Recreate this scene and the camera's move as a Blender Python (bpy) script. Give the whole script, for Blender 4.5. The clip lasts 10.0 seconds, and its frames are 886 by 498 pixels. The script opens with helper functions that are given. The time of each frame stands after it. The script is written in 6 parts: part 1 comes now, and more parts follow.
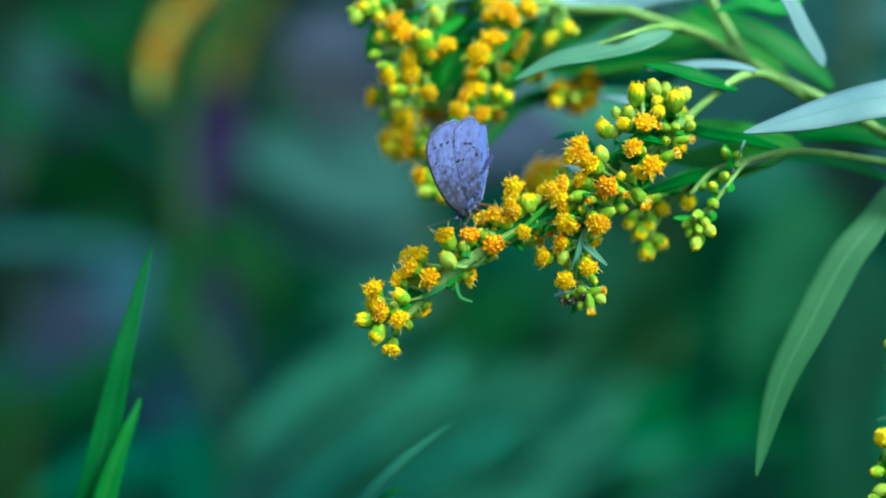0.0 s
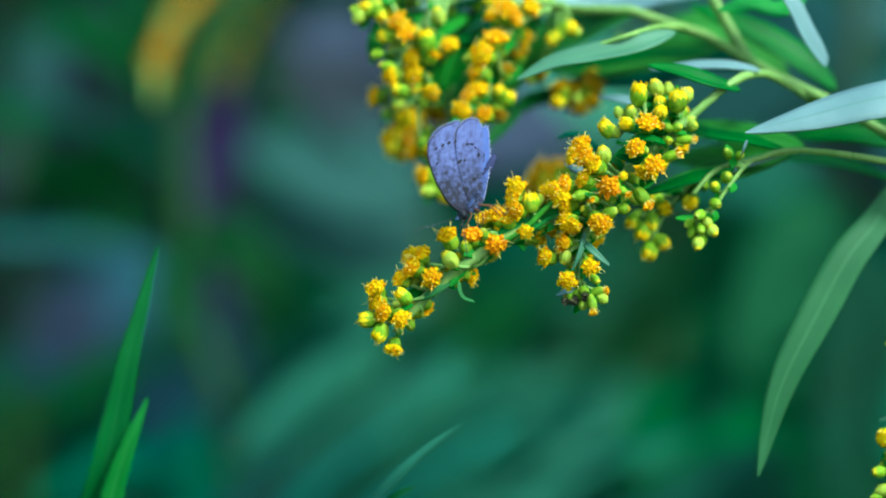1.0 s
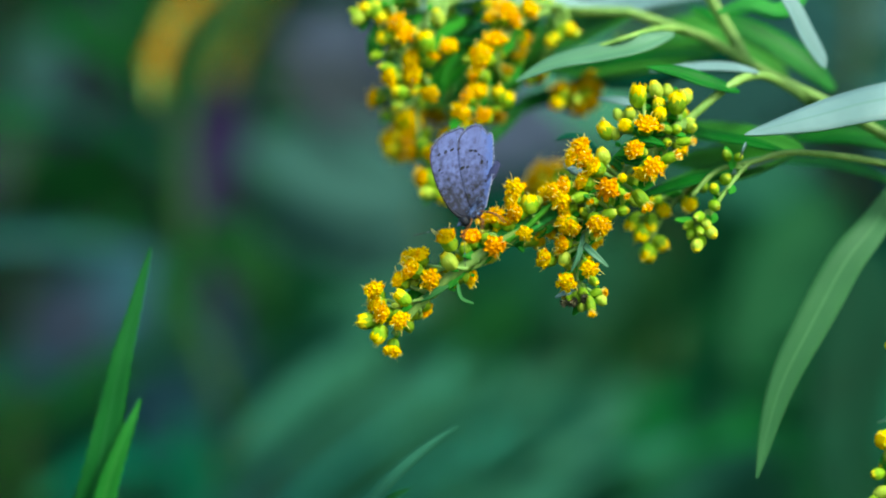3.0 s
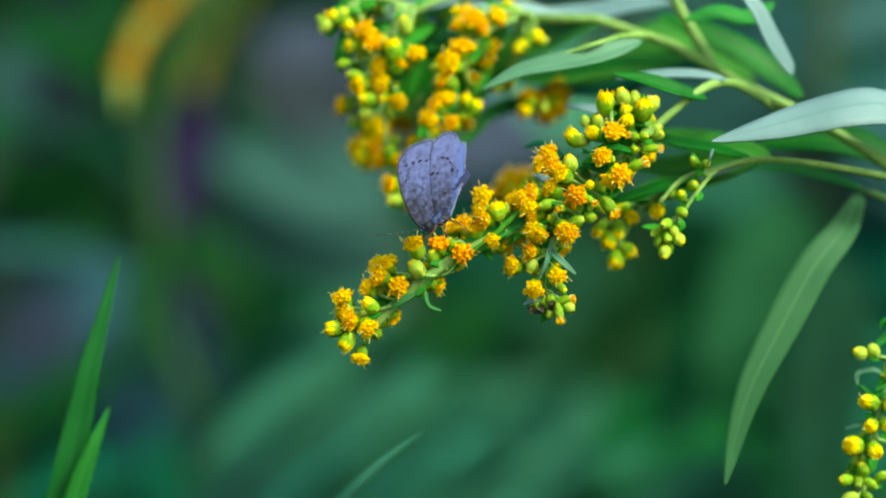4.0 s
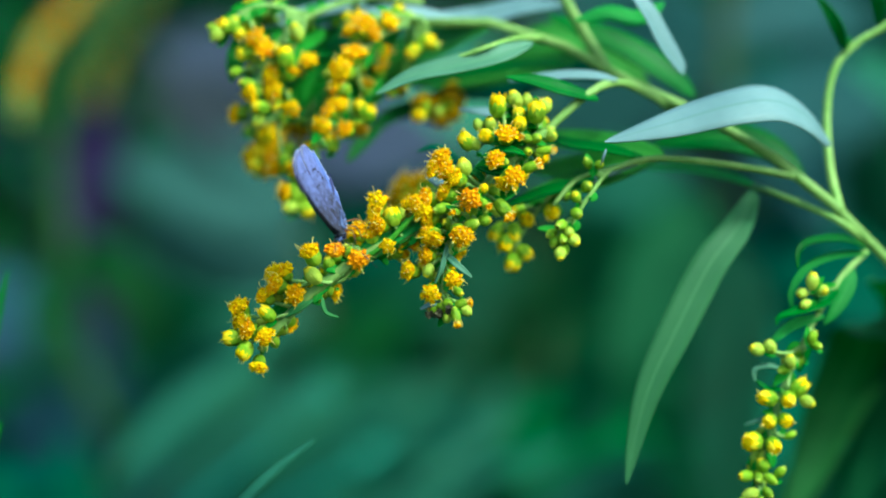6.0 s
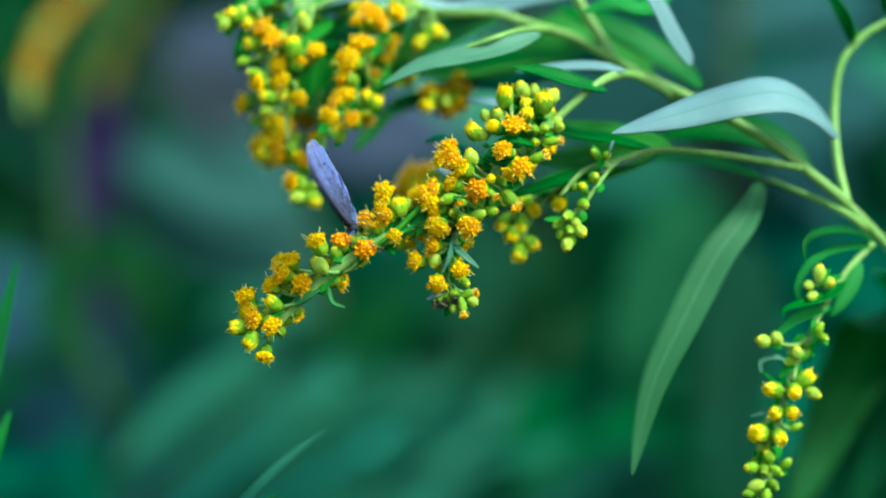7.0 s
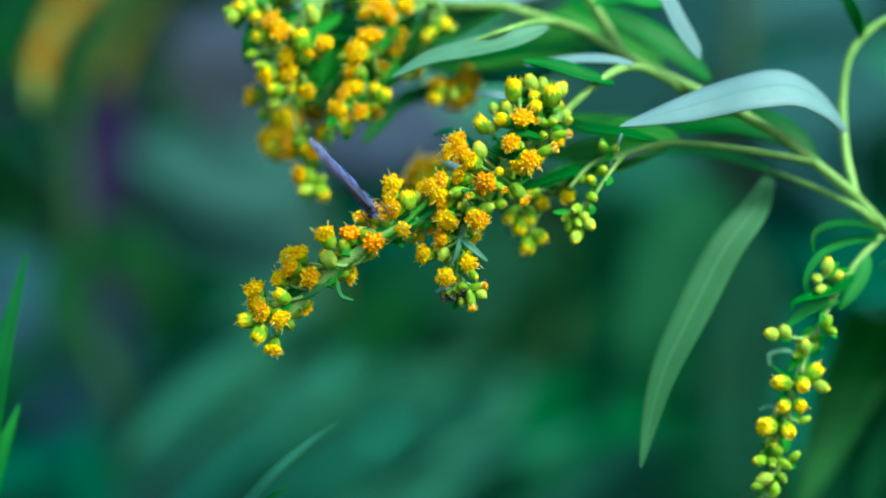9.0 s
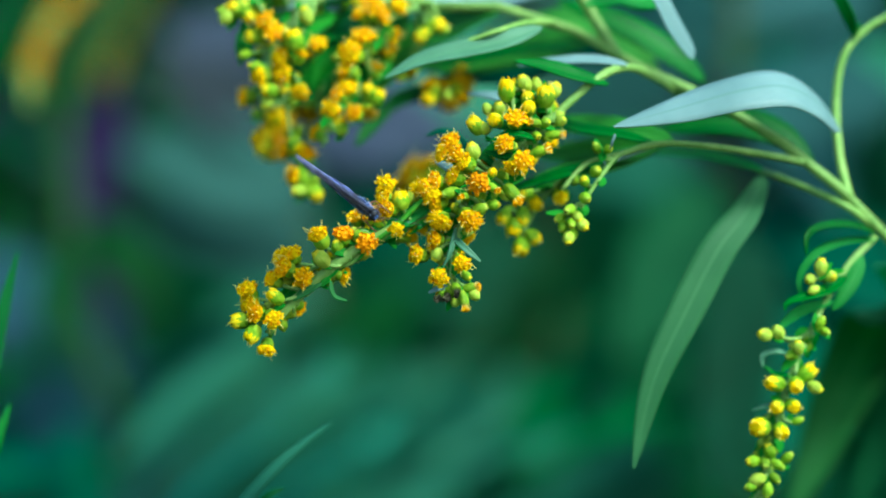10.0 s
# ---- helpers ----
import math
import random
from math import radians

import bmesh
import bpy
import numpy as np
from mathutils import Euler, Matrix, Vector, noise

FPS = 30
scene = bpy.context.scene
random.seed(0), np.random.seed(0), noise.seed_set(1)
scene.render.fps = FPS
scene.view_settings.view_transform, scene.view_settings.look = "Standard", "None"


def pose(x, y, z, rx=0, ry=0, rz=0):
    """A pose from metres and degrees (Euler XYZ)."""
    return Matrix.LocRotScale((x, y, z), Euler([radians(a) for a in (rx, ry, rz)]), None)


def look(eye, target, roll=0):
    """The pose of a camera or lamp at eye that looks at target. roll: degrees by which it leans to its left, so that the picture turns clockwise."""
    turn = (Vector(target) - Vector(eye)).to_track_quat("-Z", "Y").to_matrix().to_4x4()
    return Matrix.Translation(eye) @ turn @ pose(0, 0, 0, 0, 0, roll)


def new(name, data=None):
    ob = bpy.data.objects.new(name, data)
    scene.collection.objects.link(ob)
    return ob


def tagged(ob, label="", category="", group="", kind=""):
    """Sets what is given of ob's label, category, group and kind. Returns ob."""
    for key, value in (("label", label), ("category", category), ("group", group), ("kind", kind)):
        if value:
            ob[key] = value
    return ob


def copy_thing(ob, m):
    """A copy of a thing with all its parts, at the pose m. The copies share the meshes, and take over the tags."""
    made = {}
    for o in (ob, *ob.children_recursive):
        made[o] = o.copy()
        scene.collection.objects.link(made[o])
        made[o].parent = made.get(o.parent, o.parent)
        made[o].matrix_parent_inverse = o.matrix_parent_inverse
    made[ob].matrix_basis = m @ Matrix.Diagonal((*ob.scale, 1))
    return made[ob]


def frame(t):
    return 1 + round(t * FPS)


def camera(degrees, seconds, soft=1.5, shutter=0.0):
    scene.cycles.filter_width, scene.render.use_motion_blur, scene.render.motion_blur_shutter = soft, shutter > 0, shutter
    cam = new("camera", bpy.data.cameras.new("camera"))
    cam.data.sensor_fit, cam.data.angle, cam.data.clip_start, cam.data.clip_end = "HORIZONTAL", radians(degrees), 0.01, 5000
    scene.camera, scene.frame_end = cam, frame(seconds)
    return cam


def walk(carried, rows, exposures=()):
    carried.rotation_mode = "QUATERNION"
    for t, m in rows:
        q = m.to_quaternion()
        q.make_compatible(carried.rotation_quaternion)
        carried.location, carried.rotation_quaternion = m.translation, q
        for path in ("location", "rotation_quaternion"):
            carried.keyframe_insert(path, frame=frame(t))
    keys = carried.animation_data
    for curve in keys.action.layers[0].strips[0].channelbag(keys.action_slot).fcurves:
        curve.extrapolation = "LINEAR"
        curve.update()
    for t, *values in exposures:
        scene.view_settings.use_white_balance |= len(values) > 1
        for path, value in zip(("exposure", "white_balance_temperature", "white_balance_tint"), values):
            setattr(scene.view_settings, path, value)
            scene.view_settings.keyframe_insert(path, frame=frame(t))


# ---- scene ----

# ------------------------------------------------------------------ camera
cam = camera(20.0, 10.0, soft=1.8)
cam.data.dof.use_dof = True
cam.data.dof.focus_distance = 0.366
cam.data.dof.aperture_fstop = 5.6
cam.data.dof.aperture_blades = 0
CAMERA_ROWS = [
    (0.0, 0.00008, -0.3700, 1.0000, 90.006, 0.040, -0.039),
    (0.5, 0.00003, -0.3700, 1.0000, 90.004, 0.052, -0.013),
    (1.0, -0.00000, -0.3700, 1.0000, 90.000, -0.000, -0.000),
    (1.5, -0.00003, -0.3700, 1.0000, 89.997, 0.009, 0.017),
    (2.0, -0.00008, -0.3700, 1.0000, 89.989, -0.069, 0.038),
    (3.5, 0.00025, -0.3700, 1.0000, 90.100, -0.053, -0.138),
    (4.0, 0.00108, -0.3700, 1.0000, 90.205, 0.079, -0.591),
    (4.5, 0.00244, -0.3700, 1.0000, 90.351, 0.628, -1.345),
    (5.0, 0.00383, -0.3700, 1.0000, 90.437, 1.588, -2.106),
    (5.2, 0.00419, -0.3700, 1.0000, 90.441, 1.892, -2.327),
    (6.5, 0.00441, -0.3700, 1.0000, 90.158, 1.122, -2.454),
    (7.0, 0.00419, -0.3700, 1.0000, 90.077, 1.164, -2.328),
    (7.5, 0.00402, -0.3700, 1.0000, 90.003, 1.173, -2.241),
    (8.0, 0.00391, -0.3700, 1.0000, 89.945, 1.000, -2.178),
    (8.5, 0.00388, -0.3700, 1.0000, 89.920, 1.077, -2.159),
    (9.0, 0.00391, -0.3700, 1.0000, 89.923, 1.175, -2.179),
    (9.5, 0.00402, -0.3700, 1.0000, 89.924, 1.084, -2.233),
    (10.0, 0.00413, -0.3700, 1.0000, 89.931, 1.131, -2.297),
]
walk(cam, [(t, pose(x, y, z, a, b, c)) for t, x, y, z, a, b, c in CAMERA_ROWS],
     exposures=((0.0, 1.08, 5300, -17), (1.0, 1.08, 5350, -17), (1.6, 1.08, 5550, -16), (2.2, 1.08, 5900, -15), (3.3, 1.08, 6550, -15), (4.0, 1.08, 6750, -15), (4.5, 1.08, 6400, -16), (5.2, 1.08, 5800, -18), (6.3, 1.08, 5500, -19), (10.0, 1.08, 5500, -19)))

# ------------------------------------------------------------------ daylight: bright overcast sky
world = bpy.data.worlds.new("overcast_sky")
scene.world = world
world.use_nodes = True
wt = world.node_tree
sky = wt.nodes.new("ShaderNodeTexSky")
sky.sky_type = "NISHITA"
sky.sun_disc = False
sky.sun_elevation = radians(43)
sky.sun_rotation = radians(135)
sky.dust_density = 2.5
bg_node = wt.nodes["Background"]
wt.links.new(sky.outputs["Color"], bg_node.inputs["Color"])
bg_node.inputs["Strength"].default_value = 0.15
sun_data = bpy.data.lights.new("sun", "SUN")
sun_data.energy = 2.2
sun_data.angle = radians(14)
sun_data.color = (1.0, 0.96, 0.88)
sun = new("sun", sun_data)
sun.matrix_world = look((1.6, -1.6, 3.15), (0, 0, 1.0))


# ------------------------------------------------------------------ materials
def shader(name):
    m = bpy.data.materials.new(name)
    m.use_nodes = True
    t = m.node_tree
    return m, t, t.nodes["Principled BSDF"], t.nodes["Material Output"]


def ramp(t, fac, stops):
    r = t.nodes.new("ShaderNodeValToRGB")
    while len(r.color_ramp.elements) < len(stops):
        r.color_ramp.elements.new(0.5)
    for e, (p, c) in zip(r.color_ramp.elements, stops):
        e.position, e.color = p, (*c, 1)
    t.links.new(fac, r.inputs[0])
    return r.outputs[0]


def noise_tex(t, scale, detail=4.0, coord="Object", stretch=None):
    tc = t.nodes.new("ShaderNodeTexCoord")
    n = t.nodes.new("ShaderNodeTexNoise")
    n.inputs["Scale"].default_value, n.inputs["Detail"].default_value = scale, detail
    src = tc.outputs[coord]
    if stretch:
        mp = t.nodes.new("ShaderNodeMapping")
        mp.inputs["Scale"].default_value = stretch
        t.links.new(src, mp.inputs[0])
        src = mp.outputs[0]
    t.links.new(src, n.inputs["Vector"])
    return n.outputs["Fac"]


def mix(t, fac, a, b, how="MIX"):
    n = t.nodes.new("ShaderNodeMix")
    n.data_type, n.blend_type = "RGBA", how
    for sock, v in ((n.inputs[0], fac), (n.inputs[6], a), (n.inputs[7], b)):
        if isinstance(v, (int, float)):
            sock.default_value = v
        elif isinstance(v, tuple):
            sock.default_value = (*v, 1)
        else:
            t.links.new(v, sock)
    return n.outputs[2]


def calc(t, op, a, b=0.0, c=0.0):
    n = t.nodes.new("ShaderNodeMath")
    n.operation = op
    for sock, v in zip(n.inputs, (a, b, c)):
        if isinstance(v, (int, float)):
            sock.default_value = v
        else:
            t.links.new(v, sock)
    return n.outputs[0]


def bumped(t, bsdf, height, strength, distance):
    b = t.nodes.new("ShaderNodeBump")
    b.inputs["Strength"].default_value, b.inputs["Distance"].default_value = strength, distance
    t.links.new(height, b.inputs["Height"])
    t.links.new(b.outputs[0], bsdf.inputs["Normal"])


def sheer(t, bsdf, out, colour, amount):
    """Lets some light through a thin tissue."""
    tr = t.nodes.new("ShaderNodeBsdfTranslucent")
    mx = t.nodes.new("ShaderNodeMixShader")
    mx.inputs[0].default_value = amount
    if isinstance(colour, tuple):
        tr.inputs[0].default_value = (*colour, 1)
    else:
        t.links.new(colour, tr.inputs[0])
    t.links.new(bsdf.outputs[0], mx.inputs[1])
    t.links.new(tr.outputs[0], mx.inputs[2])
    t.links.new(mx.outputs[0], out.inputs[0])


def random_of(t):
    return t.nodes.new("ShaderNodeObjectInfo").outputs["Random"]


def leaf_material(name, dark, light, rib, rough=0.42, spec=0.5, through_amount=0.25):
    """Blade tissue with a paler midrib, side veins and blotches."""
    m, t, b, out = shader(name)
    uv = t.nodes.new("ShaderNodeUVMap")
    sep = t.nodes.new("ShaderNodeSeparateXYZ")
    t.links.new(uv.outputs[0], sep.inputs[0])
    across = calc(t, "ABSOLUTE", calc(t, "SUBTRACT", sep.outputs[0], 0.5))
    slant = calc(t, "SUBTRACT", calc(t, "MULTIPLY", sep.outputs[1], 16.0), calc(t, "MULTIPLY", across, 9.0))
    wobble = calc(t, "MULTIPLY", noise_tex(t, 60), 0.8)
    saw = calc(t, "FRACT", calc(t, "ADD", slant, wobble))
    vein = calc(t, "ABSOLUTE", calc(t, "SUBTRACT", saw, 0.5))
    vein_mask = ramp(t, vein, ((0.0, (1, 1, 1)), (0.09, (0, 0, 0))))
    mid_mask = ramp(t, across, ((0.012, (1, 1, 1)), (0.05, (0, 0, 0))))
    blot = noise_tex(t, 90, 5)
    c = mix(t, ramp(t, blot, ((0.3, (0, 0, 0)), (0.7, (1, 1, 1)))), dark, light)
    vary = ramp(t, random_of(t), ((0, (0.75, 0.8, 0.8)), (1, (1.2, 1.15, 1.1))))
    c = mix(t, 1.0, c, vary, "MULTIPLY")
    c = mix(t, calc(t, "MULTIPLY", vein_mask, 0.25), c, rib)
    c = mix(t, calc(t, "MULTIPLY", mid_mask, 0.6), c, rib)
    t.links.new(c, b.inputs["Base Color"])
    b.inputs["Roughness"].default_value = rough
    b.inputs["Specular IOR Level"].default_value = spec
    h = calc(t, "ADD", calc(t, "MULTIPLY", vein_mask, -0.6), calc(t, "MULTIPLY", noise_tex(t, 2600, 3), 0.5))
    bumped(t, b, h, 0.35, 0.0002)
    sheer(t, b, out, mix(t, 1.0, c, (1.3, 1.5, 0.5), "MULTIPLY"), through_amount)
    return m


def tissue(name, a, b_col, scale=900, rough=0.5, amount=0.15, bump=0.3, vary=(0.85, 1.15), stretch=None, spec=0.3):
    m, t, b, out = shader(name)
    n = noise_tex(t, scale, 5, stretch=stretch)
    big = noise_tex(t, scale * 0.15, 2)
    c = mix(t, ramp(t, calc(t, "ADD", calc(t, "MULTIPLY", n, 0.6), calc(t, "MULTIPLY", big, 0.4)),
                    ((0.35, (0, 0, 0)), (0.65, (1, 1, 1)))), a, b_col)
    c = mix(t, 1.0, c, ramp(t, random_of(t), ((0, (vary[0],) * 3), (1, (vary[1],) * 3))), "MULTIPLY")
    t.links.new(c, b.inputs["Base Color"])
    b.inputs["Roughness"].default_value = rough
    b.inputs["Specular IOR Level"].default_value = spec
    bumped(t, b, n, bump, 0.00015)
    if amount:
        sheer(t, b, out, c, amount)
    return m


LEAF = leaf_material("leaf_green", (0.004, 0.075, 0.003), (0.009, 0.14, 0.004), (0.05, 0.25, 0.02), 0.5, 0.22)
LEAF_MID = leaf_material("leaf_clear_green", (0.030, 0.155, 0.012), (0.055, 0.235, 0.022), (0.10, 0.31, 0.05), 0.5, 0.3, 0.25)
LEAF_PALE = leaf_material("leaf_underside", (0.16, 0.265, 0.275), (0.25, 0.37, 0.39), (0.12, 0.24, 0.20), 0.5, 0.5, 0.25)
LEAF_SAGE = leaf_material("leaf_sage_green", (0.080, 0.205, 0.115), (0.125, 0.27, 0.165), (0.14, 0.31, 0.15), 0.5, 0.35, 0.3)
LEAF_LIGHT = leaf_material("leaf_light_green", (0.030, 0.22, 0.025), (0.05, 0.28, 0.04), (0.10, 0.34, 0.07), 0.55, 0.25, 0.35)
LEAF_SHOOT = leaf_material("leaf_shoot_green", (0.009, 0.085, 0.014), (0.015, 0.115, 0.020), (0.03, 0.15, 0.04), 0.6, 0.2, 0.25)
LEAF_THIN = leaf_material("leaf_thin_light_green", (0.052, 0.20, 0.048), (0.075, 0.26, 0.066), (0.12, 0.32, 0.11), 0.55, 0.25, 0.4)
LEAF_HANG = leaf_material("leaf_soft_light_green", (0.055, 0.190, 0.066), (0.078, 0.235, 0.086), (0.13, 0.32, 0.13), 0.55, 0.3, 0.45)
LEAF_GLADE = leaf_material("leaf_glade_green", (0.009, 0.068, 0.022), (0.015, 0.092, 0.030), (0.03, 0.12, 0.04), 0.7, 0.1, 0.3)
LEAF_SOFT = leaf_material("leaf_mid_green", (0.005, 0.080, 0.014), (0.010, 0.115, 0.022), (0.02, 0.14, 0.035), 0.65, 0.15, 0.3)
LEAF_TEAL = leaf_material("leaf_grey_green", (0.002, 0.064, 0.032), (0.004, 0.096, 0.050), (0.015, 0.115, 0.06), 0.65, 0.15)
LEAF_MIST = leaf_material("leaf_dull_grey_green", (0.020, 0.100, 0.056), (0.030, 0.135, 0.076), (0.04, 0.145, 0.085), 0.65, 0.15)
LEAF_SILVER = leaf_material("leaf_silvery_green", (0.038, 0.155, 0.090), (0.056, 0.200, 0.118), (0.07, 0.22, 0.14), 0.65, 0.15)
LEAF_GLAUCOUS = leaf_material("leaf_glaucous", (0.050, 0.27, 0.20), (0.070, 0.34, 0.255), (0.08, 0.35, 0.26), 0.65, 0.15)
# Grey-green with the misty blue of the distance painted in.
LEAF_HAZE = leaf_material("leaf_hazy_grey_green", (0.020, 0.070, 0.062), (0.028, 0.088, 0.078), (0.04, 0.10, 0.085), 0.65, 0.15)
# Lilac tone of shaded background gaps, put on leaves.
GAP_LILAC = leaf_material("gap_shade_lilac", (0.036, 0.050, 0.088), (0.054, 0.070, 0.118), (0.07, 0.085, 0.13), 0.65, 0.15)
# Grey of a dark, shaded gap in the background, put on a leaf.
GAP_GREY = leaf_material("gap_shade_grey", (0.018, 0.026, 0.036), (0.028, 0.038, 0.052), (0.03, 0.04, 0.05), 0.65, 0.15)
# Blue sky sheen on leaf tops, put into the base colour.
LEAF_SKY_SHEEN = leaf_material("leaf_sky_sheen_blue", (0.028, 0.090, 0.130), (0.042, 0.120, 0.172), (0.05, 0.13, 0.17), 0.65, 0.15)
# Purple of the shaded depth between plants, painted as leaf colour.
GAP_PURPLE = leaf_material("gap_shade_purple", (0.022, 0.010, 0.054), (0.036, 0.017, 0.088), (0.03, 0.022, 0.06), 0.8, 0.03)
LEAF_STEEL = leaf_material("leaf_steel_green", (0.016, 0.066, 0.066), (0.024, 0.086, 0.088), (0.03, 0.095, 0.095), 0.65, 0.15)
STEM_OLIVE = tissue("stem_olive_green", (0.014, 0.062, 0.006), (0.026, 0.085, 0.010), 700, 0.6, 0.0)
# Darkened green for dim leaves and for leaves that fill shaded gaps.
LEAF_DARK = leaf_material("leaf_dark_gap_green", (0.001, 0.034, 0.003), (0.003, 0.055, 0.005), (0.01, 0.07, 0.012), 0.65, 0.15)
# Leaf green with the background's shade put into the colour.
LEAF_SHADE = leaf_material("leaf_shaded_green", (0.002, 0.036, 0.013), (0.004, 0.060, 0.025), (0.010, 0.07, 0.034), 0.65, 0.15)
STEM = tissue("stem_green", (0.15, 0.29, 0.05), (0.26, 0.39, 0.09), 1500, 0.5, 0.0, 0.4, stretch=(1, 1, 0.4))
STEM_FRESH = tissue("stem_fresh_green", (0.06, 0.27, 0.015), (0.12, 0.36, 0.03), 1500, 0.6, 0.25, 0.4, stretch=(1, 1, 0.4), spec=0.1)
STEM_DARK = tissue("stem_olive", (0.03, 0.05, 0.012), (0.06, 0.08, 0.02), 700, 0.6, 0.0)
BRACT = tissue("bract_green", (0.17, 0.38, 0.008), (0.44, 0.58, 0.03), 1100, 0.5, 0.3, 0.5, (0.75, 1.2), spec=0.15)
BRACT_PALE = tissue("bract_pale", (0.40, 0.57, 0.04), (0.66, 0.72, 0.10), 1100, 0.5, 0.3, 0.5, (0.85, 1.12), spec=0.15)
PETAL = tissue("petal_yellow", (0.98, 0.60, 0.0), (0.99, 0.76, 0.0), 1300, 0.9, 0.35, 0.2, (0.9, 1.04), spec=0.0)
PETAL_LEMON = tissue("petal_lemon", (0.98, 0.72, 0.0), (0.99, 0.86, 0.04), 1300, 0.9, 0.35, 0.2, (0.92, 1.04), spec=0.03)
PETAL_DEEP = tissue("petal_orange", (0.98, 0.46, 0.0), (0.98, 0.61, 0.0), 1500, 0.9, 0.35, 0.2, (0.9, 1.04), spec=0.0)
PETAL_AGED = tissue("petal_deep_orange", (0.96, 0.38, 0.0), (0.98, 0.51, 0.0), 1500, 0.8, 0.3, 0.2, (0.88, 1.04), spec=0.05)
# Petal gold darkened to carry the shade on heads further back.
PETAL_SHADED = tissue("petal_shaded_gold", (0.46, 0.27, 0.0), (0.58, 0.36, 0.0), 1500, 0.85, 0.3, 0.2, (0.85, 1.04), spec=0.02)
# Petal orange darkened for the shade on the far sprays.
PETAL_FAR_SHADED = tissue("petal_shaded_orange", (0.52, 0.20, 0.0), (0.62, 0.28, 0.0), 1500, 0.8, 0.3, 0.2, (0.85, 1.04), spec=0.02)
STYLE = tissue("style_pale_yellow", (0.92, 0.70, 0.08), (0.95, 0.82, 0.26), 900, 0.5, 0.2)
BUD_RIM = tissue("bud_rim_yellow", (0.78, 0.66, 0.01), (0.86, 0.74, 0.03), 900, 0.6, 0.25, spec=0.1)
LEAF_BRACT = leaf_material("leaf_bract_green", (0.035, 0.25, 0.012), (0.06, 0.33, 0.02), (0.12, 0.40, 0.04), 0.55, 0.2, 0.4)
PIT = tissue("bud_pit_olive", (0.06, 0.09, 0.008), (0.12, 0.16, 0.015), 1200, 0.7, 0.0)
DRY = tissue("withered_brown", (0.018, 0.016, 0.01), (0.09, 0.08, 0.035), 1500, 0.8, 0.0, 0.6)


# ------------------------------------------------------------------ mesh helpers
class Geo:
    """Collects corners and faces for one mesh."""

    def __init__(self):
        self.verts, self.faces, self.mats, self.uvs = [], [], [], []

    def add(self, verts, faces, mat=0, uvs=None):
        o = len(self.verts)
        self.verts += [tuple(v) for v in verts]
        for f in faces:
            self.faces.append(tuple(i + o for i in f))
            self.mats.append(mat)
            self.uvs += [uvs[i] if uvs else (0.5, 0.5) for i in f]

    def mesh(self, name, materials, flat=False):
        me = bpy.data.meshes.new(name)
        me.from_pydata(self.verts, [], self.faces)
        for m in materials:
            me.materials.append(m)
        me.polygons.foreach_set("material_index", self.mats)
        layer = me.uv_layers.new(name="UVMap")
        layer.data.foreach_set("uv", [c for uv in self.uvs for c in uv])
        me.polygons.foreach_set("use_smooth", [not flat] * len(self.faces))
        me.update()
        return me


def mm(p):
    return Vector(p) * 0.001


def spline(pts, n):
    """Catmull-Rom curve through pts, n+1 even samples."""
    p = [Vector(q) for q in pts]
    p = [p[0] * 2 - p[1]] + p + [p[-1] * 2 - p[-2]]
    dense = []
    for i in range(1, len(p) - 2):
        a, b, c, d = p[i - 1:i + 3]
        for k in range(12):
            s = k / 12
            dense.append(0.5 * ((2 * b) + (c - a) * s + (2 * a - 5 * b + 4 * c - d) * s * s + (3 * b - a - 3 * c + d) * s ** 3))
    dense.append(p[-2])
    run = [0.0]
    for u, v in zip(dense, dense[1:]):
        run.append(run[-1] + (v - u).length)
    out, j = [], 0
    for k in range(n + 1):
        want = run[-1] * k / n
        while j < len(run) - 2 and run[j + 1] < want:
            j += 1
        w = (want - run[j]) / max(run[j + 1] - run[j], 1e-12)
        out.append(dense[j].lerp(dense[j + 1], min(max(w, 0), 1)))
    return out


def tube(g, pts, r0, r1, sides=8, mat=0, knobs=0.0):
    """A round stem along pts whose radius goes from r0 to r1."""
    n = len(pts)
    up = Vector((0.13, 0.91, 0.37))
    verts, faces = [], []
    for i, p in enumerate(pts):
        d = (pts[min(i + 1, n - 1)] - pts[max(i - 1, 0)]).normalized()
        s = d.cross(up).normalized()
        u = s.cross(d).normalized()
        up = u
        r = r0 + (r1 - r0) * i / (n - 1)
        if knobs:
            r *= 1 + knobs * math.sin(i * 2.1) * math.sin(i * 0.7)
        for k in range(sides):
            a = 2 * math.pi * k / sides
            verts.append(p + (s * math.cos(a) + u * math.sin(a)) * r)
    for i in range(n - 1):
        for k in range(sides):
            a, b = i * sides + k, i * sides + (k + 1) % sides
            faces.append((a, b, b + sides, a + sides))
    faces.append(tuple(range(sides))[::-1])
    faces.append(tuple((n - 1) * sides + k for k in range(sides)))
    g.add(verts, faces, mat)


